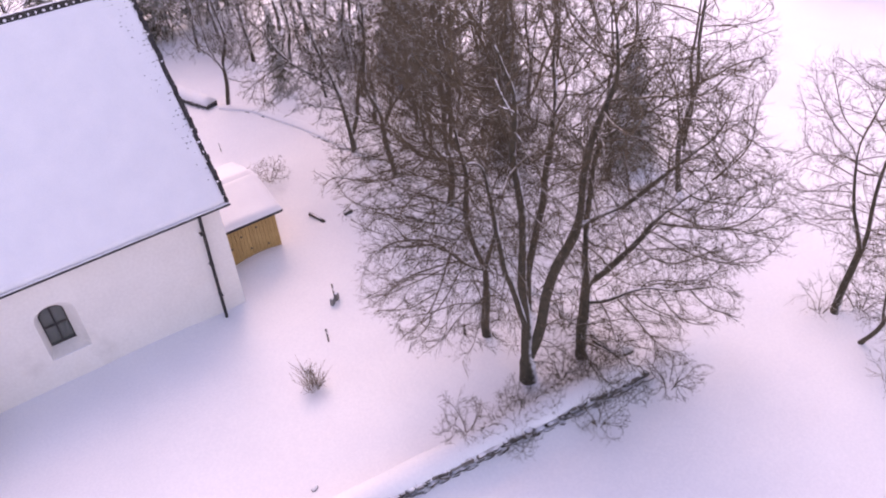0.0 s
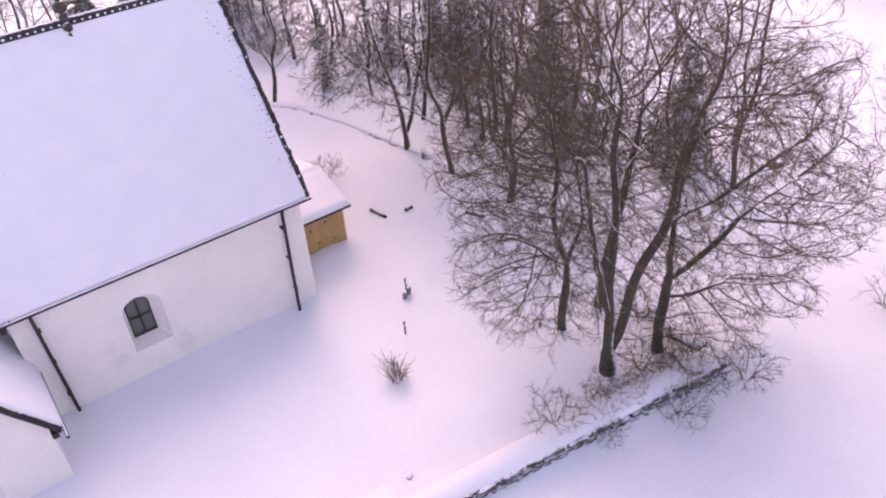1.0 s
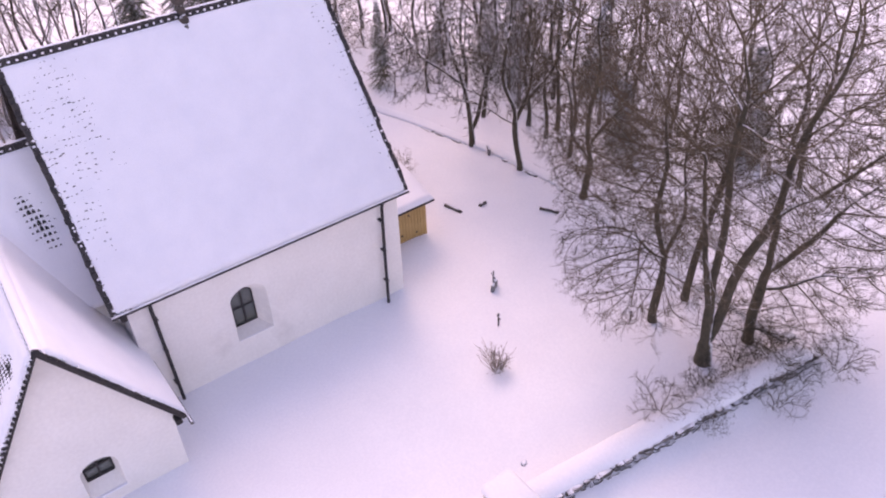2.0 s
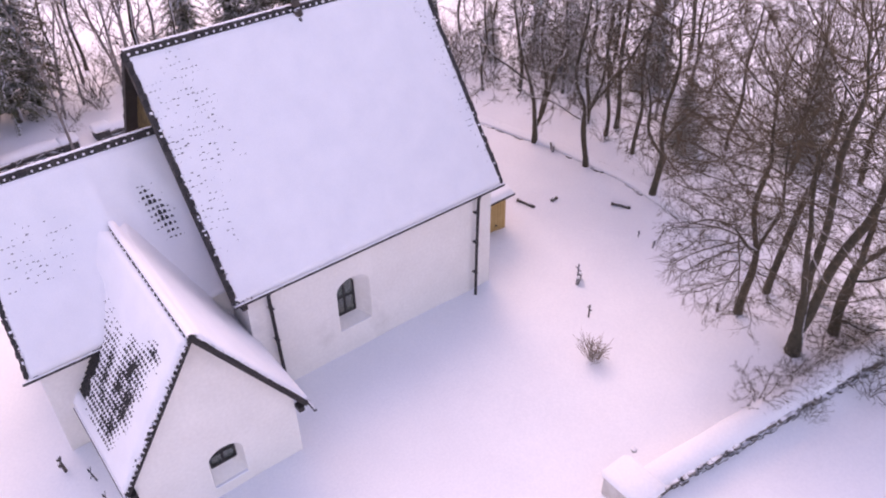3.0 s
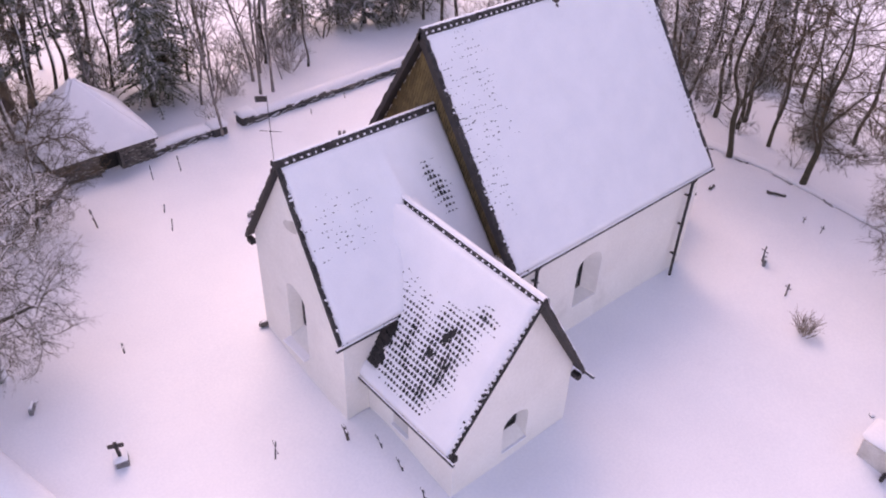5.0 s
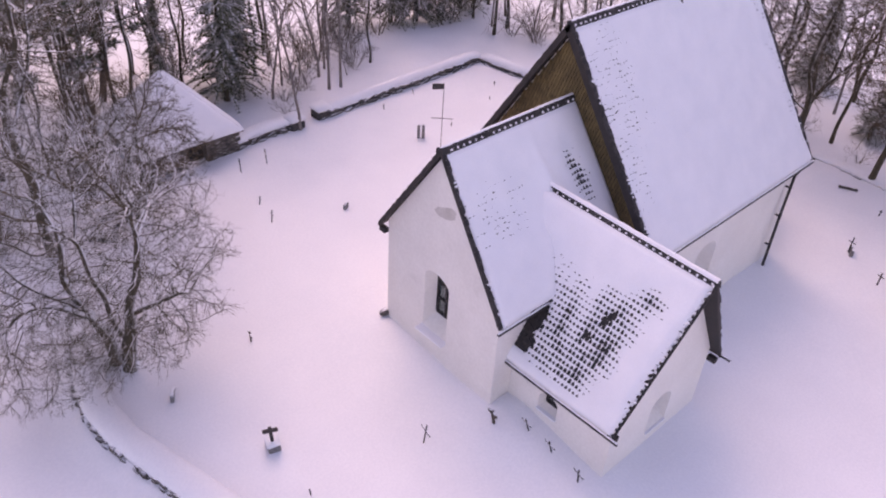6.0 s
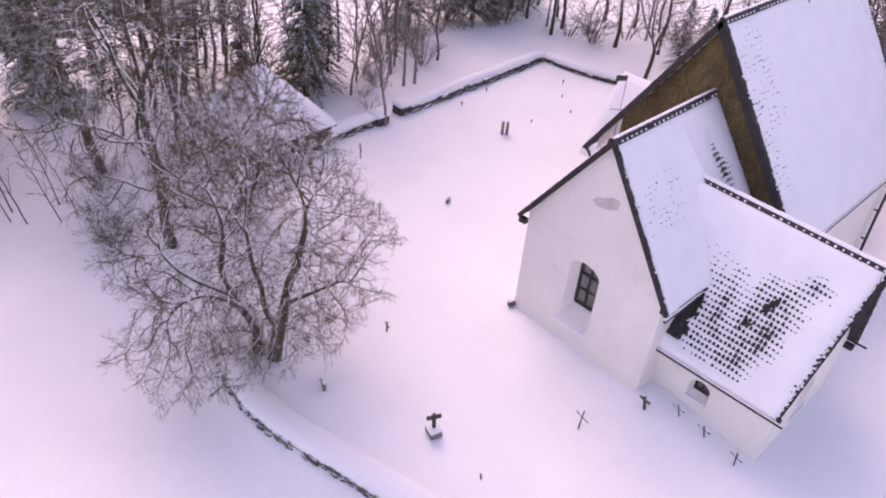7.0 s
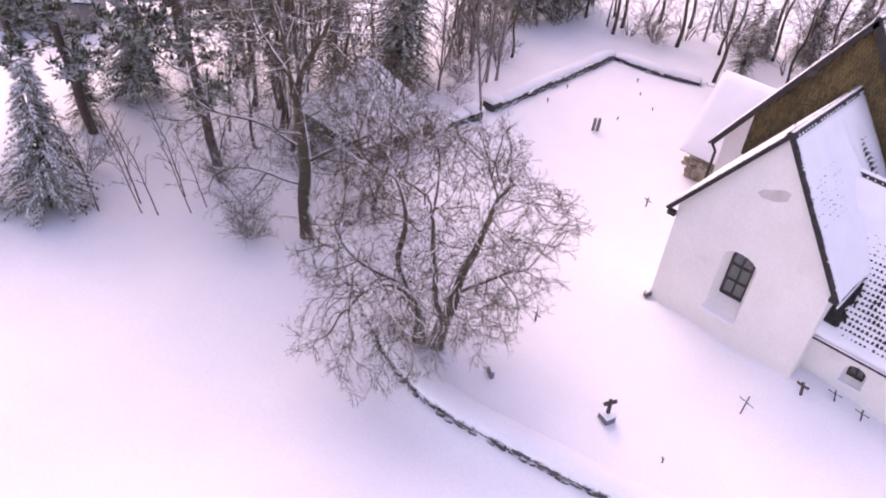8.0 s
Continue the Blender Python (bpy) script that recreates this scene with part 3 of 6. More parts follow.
def verge(a, b, out, seed, clods=0.5, depth=0.26, half=0.09, tooth=0.20):
    """Dark bargeboard with the stubs of the edge tiles and clods of snow. out: away from the roof."""
    a, b, out = Vector(a), Vector(b), Vector(out).normalized()
    d = (b - a).normalized()
    n = d.cross(out)
    if n.z < 0:
        n = -n
    root = new("verge")
    root.parent = church
    tagged(root, "dark tarred bargeboard with edge tiles and clods of snow")
    bm = bmesh.new()
    beam(bm, a + out * 0.03 - n * depth * 0.42, b + out * 0.03 - n * depth * 0.42, 0.06, depth, n)
    part("bargeboard", bm, TAR, root)
    bm = bmesh.new()
    box(bm, -half, half, 0.0, tooth, -0.02, 0.03 + half * 0.4, bevel=0.02)
    me = bpy.data.meshes.new("edge_tile")
    bm.to_mesh(me)
    bm.free()
    me.materials.append(TILE)
    rng = random.Random(seed)
    L = (b - a).length
    rot = Matrix((out, d, n)).transposed().to_4x4()
    pts = []
    for k in range(int(L / TL)):
        q = a + d * (k + 0.2) * TL
        child("edge_tile", me, root, m=Matrix.Translation(q + n * 0.02 + out * rng.uniform(-0.03, 0.03)) @ rot @ pose(0, 0, 0, 0, rng.uniform(-6, 6), rng.uniform(-5, 5)))
        if rng.random() < clods:
            pts.append(q + n * 0.08 - out * rng.uniform(0.0, 0.1) + d * rng.uniform(0, 0.2))
    lumps("snow_crust", pts, 0.055, root, "clods of snow", seed)


verge((-9.76, 0.20, 4.66), (-9.76, 5.14, 11.36), (-1, 0, 0), 11, 0.55)
verge((-9.76, 9.35, 4.74), (-9.76, 5.14, 11.36), (-1, 0, 0), 12, 0.55, 0.17, 0.05)
verge((1.29, 0.20, 4.66), (1.29, 5.14, 11.36), (1, 0, 0), 13, 0.35, 0.2)
verge((1.29, 9.35, 4.74), (1.29, 5.14, 11.36), (1, 0, 0), 14)
verge((-15.80, 1.42, 4.31), (-15.40, 4.87, 8.82), (-1, 0.1, 0), 15, 0.45, 0.10, 0.07)
verge((-15.14, 8.10, 4.30), (-15.40, 4.87, 8.82), (-1, 0.1, 0), 16, 0.75, 0.10, 0.05)
verge((-14.88, -2.52, 2.26), (-12.15, -3.0, 7.08), (0, -1, 0), 17, 0.95, 0.05, 0.05, 0.10)
verge((-9.20, -2.68, 2.26), (-12.15, -3.0, 7.08), (0, -1, 0), 18, 0.55, 0.10, 0.05)


def gutter(a, b, snow=True):
    root = new("gutter")
    root.parent = church
    bm = bmesh.new()
    pipe(bm, [a, b], 0.055, 8)
    part("channel", bm, IRON, root, "dark metal gutter")
    if snow:
        bm = bmesh.new()
        a, b = Vector(a) + Vector((0, 0, 0.05)), Vector(b) + Vector((0, 0, 0.05))
        n = int((b - a).length / 0.3)
        pipe(bm, [a.lerp(b, k / n) + Vector((0, 0, 0.012 * math.sin(k * 2.3))) for k in range(n + 1)], 0.032, 6)
        part("snow_line", bm, SNOW_ROOF, root, "line of snow in the gutter", True)


gutter((-9.85, 0.13, 4.60), (1.36, 0.13, 4.62))
gutter((-16.0, 1.36, 4.24), (-13.5, 1.36, 4.24))
gutter((-14.97, 1.8, 2.20), (-14.95, -2.78, 2.20))
gutter((-9.13, -3.05, 2.20), (-9.13, 0.3, 2.20))
gutter((-9.74, 9.42, 4.68), (1.4, 9.42, 4.68), False)
gutter((-15.1, 8.17, 4.24), (-9.4, 8.17, 4.24), False)


def downpipe(pts, brackets):
    root = new("downpipe")
    root.parent = church
    tagged(root, "dark brown iron downpipe")
    bm = bmesh.new()
    pipe(bm, pts, 0.062, 10)
    part("tube", bm, IRON, root)
    for z in brackets:
        bm = bmesh.new()
        x, y = pts[-2][0], pts[-2][1]
        box(bm, x - 0.07, x + 0.07, y - 0.068, y + 0.20, z - 0.012, z + 0.012)
        part("bracket", bm, IRON, root)


downpipe([(0.18, 0.13, 4.58), (0.18, 0.22, 4.35), (0.10, 0.20, 2.0), (0.02, 0.14, -0.45)], (0.9, 2.4, 3.8))
downpipe([(-8.65, 0.13, 4.58), (-8.65, 0.24, 4.35), (-8.60, 0.26, 2.0), (-8.55, 0.26, -0.3)], (0.9, 2.4, 3.8))
downpipe([(-9.55, 9.40, 4.66), (-9.50, 9.15, 4.3), (-9.50, 9.15, 2.0), (-9.50, 9.15, -0.3)], (2.4,))

# eave ends, corner stones
for x, y, z in ((-9.42, -2.56, 2.14), (-14.72, -2.46, 2.12), (-15.62, 1.58, 4.30), (-15.05, 7.95, 4.12), (-9.50, 0.32, 4.40)):
    bm = bmesh.new()
    box(bm, x - 0.10, x + 0.10, y - 0.16, y + 0.16, z - 0.11, z + 0.11, bevel=0.02)
    part("eave_bracket", bm, TAR, church, "dark wooden eave bracket")
rng = random.Random(5)
for x, y, z in ((-9.35, -2.72, -0.15), (-9.75, -2.74, -0.2), (-15.0, 7.85, 0.25)):
    bm = bmesh.new()
    bmesh.ops.create_icosphere(bm, subdivisions=2, radius=0.2)
    for v in bm.verts:
        v.co = Vector((x + v.co.x * 1.5, y + v.co.y * 0.8, z + v.co.z * 0.7)) + Vector((rng.uniform(-.02, .02), rng.uniform(-.02, .02), 0))
    part("plinth_stone", bm, STONE, church, "dark plinth stone showing above the snow")

# tarred boards of the valley between chancel and sacristy
for k in range(5):
    bm = bmesh.new()
    y = 1.34 + 0.05 * (k % 2)
    z = 2.75 + k * 0.30
    x = -14.90 + (z - 2.26) * 2.87 / 4.82
    box(bm, -0.13, 0.13, -0.16 - 0.08 * (k % 2), 0.34, 0.0, 0.05, Matrix.Translation((x, y + 0.12, z)) @ pose(0, 0, 0, 0, -59.2, 0) @ pose(0, 0, 0, 0, 0, (k * 53) % 50 - 25))
    part("valley_board", bm, TAR, church, "bare tarred valley board")


def vane():
    """Weather vane on the chancel ridge."""
    root = new("weather_vane")
    root.parent = church
    tagged(root, "thin iron weather vane with a pennant")
    x, y, z = -15.47, 4.87, 8.9
    bm = bmesh.new()
    pipe(bm, [(x, y, z), (x, y, z + 2.1)], 0.009, 6)
    part("rod", bm, IRON, root)
    bm = bmesh.new()
    pipe(bm, [(x - 0.22, y + 0.22, z + 1.0), (x + 0.22, y - 0.22, z + 1.0)], 0.010, 6)
    part("crossbar", bm, IRON, root)
    bm = bmesh.new()
    loft(bm, [(x - 0.005, y, z + 1.92), (x - 0.26, y + 0.20, z + 1.90), (x - 0.26, y + 0.20, z + 2.08), (x - 0.005, y, z + 2.08)],
         [(x + 0.005, y + 0.01, z + 1.92), (x - 0.25, y + 0.21, z + 1.90), (x - 0.25, y + 0.21, z + 2.08), (x + 0.005, y + 0.01, z + 2.08)])
    part("pennant", bm, IRON, root)


def finial():
    """Wrought finial on the nave ridge, furred with rime."""
    root = new("ridge_finial")
    root.parent = church
    tagged(root, "dark wrought ridge ornament furred with rime")
    x, y, z = -3.90, 5.08, 11.35
    bm = bmesh.new()
    pipe(bm, [(x, y - 0.32, z - 0.50), (x, y - 0.18, z - 0.10), (x, y, z + 0.45), (x, y, z + 1.5)], 0.07, 8)
    part("shaft", bm, IRON, root)
    for dz, r in ((-0.35, 0.12), (-0.1, 0.17), (0.2, 0.16), (0.52, 0.22), (0.85, 0.13)):
        bm = bmesh.new()
        bmesh.ops.create_icosphere(bm, subdivisions=2, radius=r)
        yy = y - 0.32 + (dz + 0.5) * 0.35 if dz < 0.45 else y
        for v in bm.verts:
            v.co = Vector((x, yy, z + dz)) + v.co * (1 + 0.25 * nz(v.co.x * 9 + dz, v.co.y * 9, 1, v.co.z * 9))
        part("boss", bm, OLDWOOD, root)


vane()
finial()


def shingled_gable():
    """Wooden shingles on the nave's gable above the chancel."""
    root = new("gable_cladding")
    root.parent = church
    tagged(root, "gable clad in weathered brown oak shingles")
    x = -9.35
    bm = bmesh.new()
    loft(bm, [(x - 0.02, y, z) for y, z in ((0.40, 4.62), (8.15, 4.62), (8.15, 6.4), (5.14, 11.1))], [(x + 0.01, y, z) for y, z in ((0.40, 4.62), (8.15, 4.62), (8.15, 6.4), (5.14, 11.1))])
    part("boarding", bm, TAR, root)
    w, h = 0.125, 0.19
    bm = bmesh.new()
    base = [(-w * .40, 0.06), (0, -0.025), (w * .40, 0.06), (w * .40, h * 1.2), (-w * .40, h * 1.2)]
    loft(bm, [(-0.060 + 0.040 * (z / h), y, z) for y, z in base], [(-0.02 + 0.018 * (z / h), y, z) for y, z in base])
    me = bpy.data.meshes.new("shingle")
    bmesh.ops.recalc_face_normals(bm, faces=bm.faces)
    bm.to_mesh(me)
    bm.free()
    me.materials.append(SHINGLE)
    rng = random.Random(8)
    spots = []
    j = 0
    z = 4.6
    while z < 11.0:
        half = (11.25 - z - 0.2) * 4.94 / 6.68
        i0 = int(half / w) + 1
        for i in range(-i0, i0 + 1):
            y = 5.14 + (i + 0.5 * (j % 2)) * w
            if 5.14 - y < half - 0.05 and y > 0.5 and y < min(8.12, 5.14 + half * 0.86 - 0.05):
                # hidden behind the chancel roof
                if z < 8.5 - abs(y - 4.87) * 1.33 - 0.35:
                    continue
                spots.append((y, z))
        z += h
        j += 1
    spots.sort(key=lambda s: abs(s[0] - 5.6) + 0.5 * abs(s[1] - 8.6))
    fv, ff = [], []
    for k, (y, z) in enumerate(spots):
        M = Matrix.Translation((x - 0.02, y, z + rng.uniform(-.008, .008))) @ pose(0, 0, 0, rng.uniform(-2, 2), rng.uniform(-2, 2), 0)
        if k < 300:
            child("shingle", me, root, m=M)
        else:
            s = len(fv)
            fv += [M @ q.co for q in me.vertices]
            ff += [tuple(s + i for i in p.vertices) for p in me.polygons]
    child("shingle_field", mesh_of("shingle_field", fv, ff, SHINGLE_FAR), root, kind="stuff")


shingled_gable()


def gable_roof_part(root, a0, a1, b0, b1, depth, seed, name="snow_cover"):
    """Snow slab on a small roof slope: eave a0-a1, ridge b0-b1."""
    a0, a1, b0, b1 = (Vector(p) for p in (a0, a1, b0, b1))
    n = (a1 - a0).cross(b0 - a0).normalized()
    if n.z < 0:
        n = -n
    bm = bmesh.new()
    loft(bm, [a0, a1, b1, b0], [p - n * 0.14 for p in (a0, a1, b1, b0)])
    part("roof_boards", bm, TAR, root, "dark roof boards")
    N = 18
    vs = []
    for j in range(N + 1):
        for i in range(N + 1):
            a, b = i / N, j / N
            p = a0.lerp(a1, a).lerp(b0.lerp(b1, a), b)
            e = min(1.0, min(a, 1 - a) * 9, b * 9, (1 - b) * 9 if (b1 - b0).length > 0.3 else 1.0)
            vs.append(p + n * (0.01 + (depth + 0.03 * nz(p.x + seed, p.y, 0.9)) * math.sqrt(max(0, 1 - (1 - e) ** 2))))
    fs = [(j * (N + 1) + i, j * (N + 1) + i + 1, (j + 1) * (N + 1) + i + 1, (j + 1) * (N + 1) + i) for j in range(N) for i in range(N)]
    child(name, mesh_of(name, vs, fs, SNOW_ROOF, True), root, "thick snow on the roof")


def rubble(root, face, u0, u1, z0, z1, out, material, seed, size=0.34, proud=0.16):
    """Field stones set in a wall face. face(u, z) gives the place; out: the way it looks."""
    rng = random.Random(seed)
    z = z0
    rot = Vector(out).to_track_quat("X", "Z").to_matrix().to_4x4()
    while z < z1:
        h = size * rng.uniform(0.55, 0.8)
        u = u0 + rng.uniform(-0.1, 0.1)
        while u < u1:
            w = size * rng.uniform(0.7, 1.5)
            M = Matrix.Translation(face(u + w / 2, z + h / 2 + rng.uniform(-.07, .07))) @ rot @ pose(0, 0, 0, rng.uniform(-20, 20), rng.uniform(-8, 8), rng.uniform(-8, 8)) @ Matrix.Diagonal((proud, w * 0.52, h * 0.55, 1))
            child("stone", rng.choice(STONES[material.name]), root, m=M)
            u += w
        z += h


def stone_meshes(material):
    out = []
    for s in range(6):
        rng = random.Random(s + 40)
        bm = bmesh.new()
        bmesh.ops.create_cube(bm, size=1.5)
        bmesh.ops.bevel(bm, geom=bm.edges[:], offset=0.28, segments=1, affect="EDGES", profile=0.5)
        for v in bm.verts:
            v.co *= 1 + rng.uniform(-0.13, 0.13)
        me = bpy.data.meshes.new("stone")
        bm.to_mesh(me)
        bm.free()
        me.materials.append(material)
        out.append(me)
    return out


STONES = {m.name: stone_meshes(m) for m in (STONE, RUBBLE, RUBBLE_GREY)}


def west_porch():
    """Ochre boarded shelter against the nave's end."""
    t = thing("boarded_porch", pose(0, 0, 0), "low ochre boarded porch with a snowy roof against the nave", "porch")
    rng = random.Random(3)
    x = 1.02
    while x < 3.55:
        w = 0.155
        bm = bmesh.new()
        box(bm, x, x + w - 0.008, 2.45, 2.50, -0.4, 1.98 + rng.uniform(0, .02), bevel=0.006)
        part("plank", bm, TAN, t)
        x += w
    y = 2.55
    while y < 6.4:
        bm = bmesh.new()
        box(bm, 3.50, 3.55, y, y + 0.147, -0.4, 1.98, bevel=0.006)
        part("plank", bm, TAN, t)
        y += 0.155
    for px, pz in ((1.55, 1.05), (2.05, 1.45), (2.75, 1.62), (2.35, 0.72), (3.1, 0.62)):
        bm = bmesh.new()
        bmesh.ops.create_cone(bm, cap_ends=True, segments=10, radius1=0.05, radius2=0.04, depth=0.05, matrix=Matrix.Translation((px, 2.44, pz)) @ pose(0, 0, 0, 90))
        part("bolt_head", bm, IRON, t)
    bm = bmesh.new()
    box(bm, 1.0, 3.95, 2.22, 2.28, 2.0, 2.09, bevel=0.01)
    part("fascia", bm, TAR, t, "dark eave board")
    gable_roof_part(t, (1.02, 2.20, 2.10), (3.95, 2.20, 2.10), (1.02, 4.6, 2.75), (3.95, 4.6, 2.75), 0.17, 3)
    gable_roof_part(t, (3.95, 7.0, 2.10), (1.02, 7.0, 2.10), (3.95, 4.6, 2.75), (1.02, 4.6, 2.75), 0.17, 6)
    bm = bmesh.new()
    loft(bm, [(3.54, 2.5, -.4), (3.54, 6.6, -.4), (3.54, 6.6, 2.0), (3.54, 4.6, 2.6), (3.54, 2.5, 2.0)], [(3.44, 2.5, -.4), (3.44, 6.6, -.4), (3.44, 6.6, 2.0), (3.44, 4.6, 2.6), (3.44, 2.5, 2.0)])
    part("gable_wall", bm, TAN, t)


def stone_porch():
    """Rubble porch on the far long side of the nave."""
    t = thing("stone_porch", pose(0, 0, 0), "rubble stone porch with a steep snowy roof", "porch")
    bm = bmesh.new()
    loft(bm, [(-4.75, 8.9, -.6), (-0.55, 8.9, -.6), (-0.55, 8.9, 1.5), (-2.65, 8.9, 4.9), (-4.75, 8.9, 1.5)], [(-4.75, 12.0, -.6), (-0.55, 12.0, -.6), (-0.55, 12.0, 1.5), (-2.65, 12.0, 4.9), (-4.75, 12.0, 1.5)])
    part("wall", bm, mortar, t, "pale mortar wall")
    rubble(t, lambda u, z: (-4.78, u, z), 9.05, 12.0, -0.1, 1.45, (-1, 0, 0), RUBBLE, 6, 0.44, 0.07)
    gable_roof_part(t, (-5.15, 9.0, 1.45), (-5.15, 12.45, 1.45), (-2.65, 9.0, 5.1), (-2.65, 12.45, 5.1), 0.15, 9)
    gable_roof_part(t, (-0.15, 12.45, 1.45), (-0.15, 9.0, 1.45), (-2.65, 12.45, 5.1), (-2.65, 9.0, 5.1), 0.15, 12)


mortar = mat("pale_mortar", (0.30, 0.27, 0.23), (0.42, 0.38, 0.33), 3.0, 25.0, 0.95, 0.4, 0.01)
dark_mortar = mat("dark_mortar", (0.09, 0.082, 0.075), (0.17, 0.155, 0.14), 3.0, 25.0, 0.95, 0.5, 0.02)
west_porch()
stone_porch()


def lychgate():
    """Roofed stone gatehouse in the churchyard wall."""
    t = thing("lychgate", pose(0, 0, 0), "low rubble gatehouse with a snow-covered hipped roof", "gatehouse")
    x0, x1, y0, y1, e = -17.4, -12.9, 22.2, 26.8, 1.25
    o, i = bmesh.new(), bmesh.new()
    box(o, x0, x1, y0, y1, -0.6, e)
    box(i, x0 + .6, x1 - .6, y0 + .6, y1 - .6, -0.5, e - 0.1)
    c = bmesh.new()
    loft(c, [(u, y0 - .5, z) for u, z in arch(-15.52, -14.48, -0.6, 1.02, 0.12)], [(u, y0 + 1.2, z) for u, z in arch(-15.52, -14.48, -0.6, 1.02, 0.12)])
    c2 = bmesh.new()
    loft(c2, [(x0 - .5, u, z) for u, z in arch(23.88, 25.12, -0.6, 1.02, 0.12)], [(x0 + 1.2, u, z) for u, z in arch(23.88, 25.12, -0.6, 1.02, 0.12)])
    carved("wall", o, [i, c, c2], dark_mortar, t, "mortared rubble wall")
    rubble(t, lambda u, z: (u, y0 - 0.02, z), x0, -15.62, -0.1, e - 0.1, (0, -1, 0), RUBBLE_GREY, 21, 0.30, 0.06)
    rubble(t, lambda u, z: (u, y0 - 0.02, z), -14.38, x1, -0.1, e - 0.1, (0, -1, 0), RUBBLE_GREY, 22, 0.30, 0.06)
    rubble(t, lambda u, z: (x0 - 0.02, u, z), y0, 23.8, -0.1, e - 0.1, (-1, 0, 0), RUBBLE_GREY, 23, 0.34, 0.06)
    # added panels fill both openings; their black stands in for the gateway's shade
    bm = bmesh.new()
    box(bm, -15.5, -14.5, y0 + 0.40, y0 + 0.47, -0.5, 1.0)
    part("dark_panel", bm, DARK, t, "near-black panel standing in for the shade inside the gateway")
    bm = bmesh.new()
    box(bm, x0 + 0.35, x0 + 0.42, 23.9, 25.1, -0.5, 0.98)
    part("dark_panel", bm, DARK, t, "near-black panel standing in for the shade inside the gateway")
    ax, ay, az = -15.15, 24.5, 4.0
    h = 0.35
    C = [(x0 - h, y0 - h, e), (x1 + h, y0 - h, e), (x1 + h, y1 + h, e), (x0 - h, y1 + h, e)]
    for k in range(4):
        a, b = C[k], C[(k + 1) % 4]
        gable_roof_part(t, a, b, (ax, ay, az), (ax, ay, az), 0.16, 20 + k)


lychgate()


# ---- churchyard walls ----
def yard_wall(label, pts, width, top, low, faces, seed, size=0.42, cap=1.0, keep=0.93):
    """Dry-stone wall along points with a snow cap. faces: sides with stones, -1 right, 1 left of the way; low: height of the faces' foot."""
    t = thing("churchyard_wall", pose(0, 0, 0), label, "stone wall", "churchyard walls", "structure")
    P = [Vector((x, y, 0)) for x, y in pts]
    # even steps
    Q = [P[0]]
    for a, b in zip(P, P[1:]):
        n = max(1, round((b - a).length / 0.5))
        Q += [a.lerp(b, k / n) for k in range(1, n + 1)]
    D = [(Q[min(i + 1, len(Q) - 1)] - Q[max(i - 1, 0)]).normalized() for i in range(len(Q))]
    S = [Vector((-d.y, d.x, 0)) for d in D]
    rng = random.Random(seed)

    def skin(prof, material, name, lab, wob):
        rows = []
        for k, (q, s) in enumerate(zip(Q, S)):
            g = ground_z(q.x, q.y) * 0.3
            w = 1 + wob * nz(q.x, q.y, 0.8, seed)
            e = min(1.0, 0.45 + 0.55 * min(k, len(Q) - 1 - k) / 1.5)
            rows.append([q + s * u * w + Vector((0, 0, z * (w if z > top else 1) * (e if z > top else 1) + (top * (1 - e) if z > top else 0) + g)) for u, z in prof])
        n = len(prof)
        vs = [v for r in rows for v in r]
        fs = [(k * n + i, k * n + (i + 1) % n, (k + 1) * n + (i + 1) % n, (k + 1) * n + i) for k in range(len(rows) - 1) for i in range(n)]
        fs += [tuple(range(n))[::-1], tuple((len(rows) - 1) * n + i for i in range(n))]
        bm = bmesh.new()
        bv = [bm.verts.new(v) for v in vs]
        for f in fs:
            bm.faces.new([bv[i] for i in f])
        part(name, bm, material, t, lab, name == "snow_cap")
    h = width / 2
    skin([(-h * 0.92, low - 0.4), (h * 0.92, low - 0.4), (h * 0.92, top), (-h * 0.92, top)], STONE_DARK, "core", "dark earth and rubble core", 0.05)
    skin([(-h * 0.99, top - 0.06), (h * 0.99, top - 0.06), (h * 0.97, top + 0.10 * cap), (h * 0.72, top + 0.24 * cap), (h * 0.2, top + 0.31 * cap), (-h * 0.3, top + 0.30 * cap), (-h * 0.75, top + 0.21 * cap), (-h * 0.97, top + 0.08 * cap)],
         SNOW, "snow_cap", "rounded cap of snow", 0.10)
    count = 0
    for side in faces:
        z = low
        while z < top - 0.04:
            hh = size * rng.uniform(0.45, 0.8)
            k = 0.0
            while k < len(Q) - 1.01:
                i = int(k)
                q = Q[i].lerp(Q[i + 1], k - i)
                s, d = S[i], D[i]
                w = size * rng.uniform(0.9, 2.7)
                if rng.random() < keep * (1.0 if keep > 0.9 else smooth(-0.25, 0.25, nz(q.x, q.y, 0.7, seed))) and count < 300:
                    p = q + s * side * (h * 0.92 + rng.uniform(-0.02, 0.06)) + Vector((0, 0, z + hh / 2 + ground_z(q.x, q.y) * 0.3))
                    M = Matrix.Translation(p) @ (s * side).to_track_quat("X", "Z").to_matrix().to_4x4() @ pose(0, 0, 0, rng.uniform(-14, 14), rng.uniform(-8, 8), rng.uniform(-10, 10)) @ Matrix.Diagonal((rng.uniform(0.09, 0.17), w * 0.55, hh * rng.uniform(0.35, 0.58), 1))
                    child("stone", rng.choice(STONES[STONE.name]), t, m=M)
                    count += 1
                k += w * 0.88 / 0.5
            z += hh
    return t


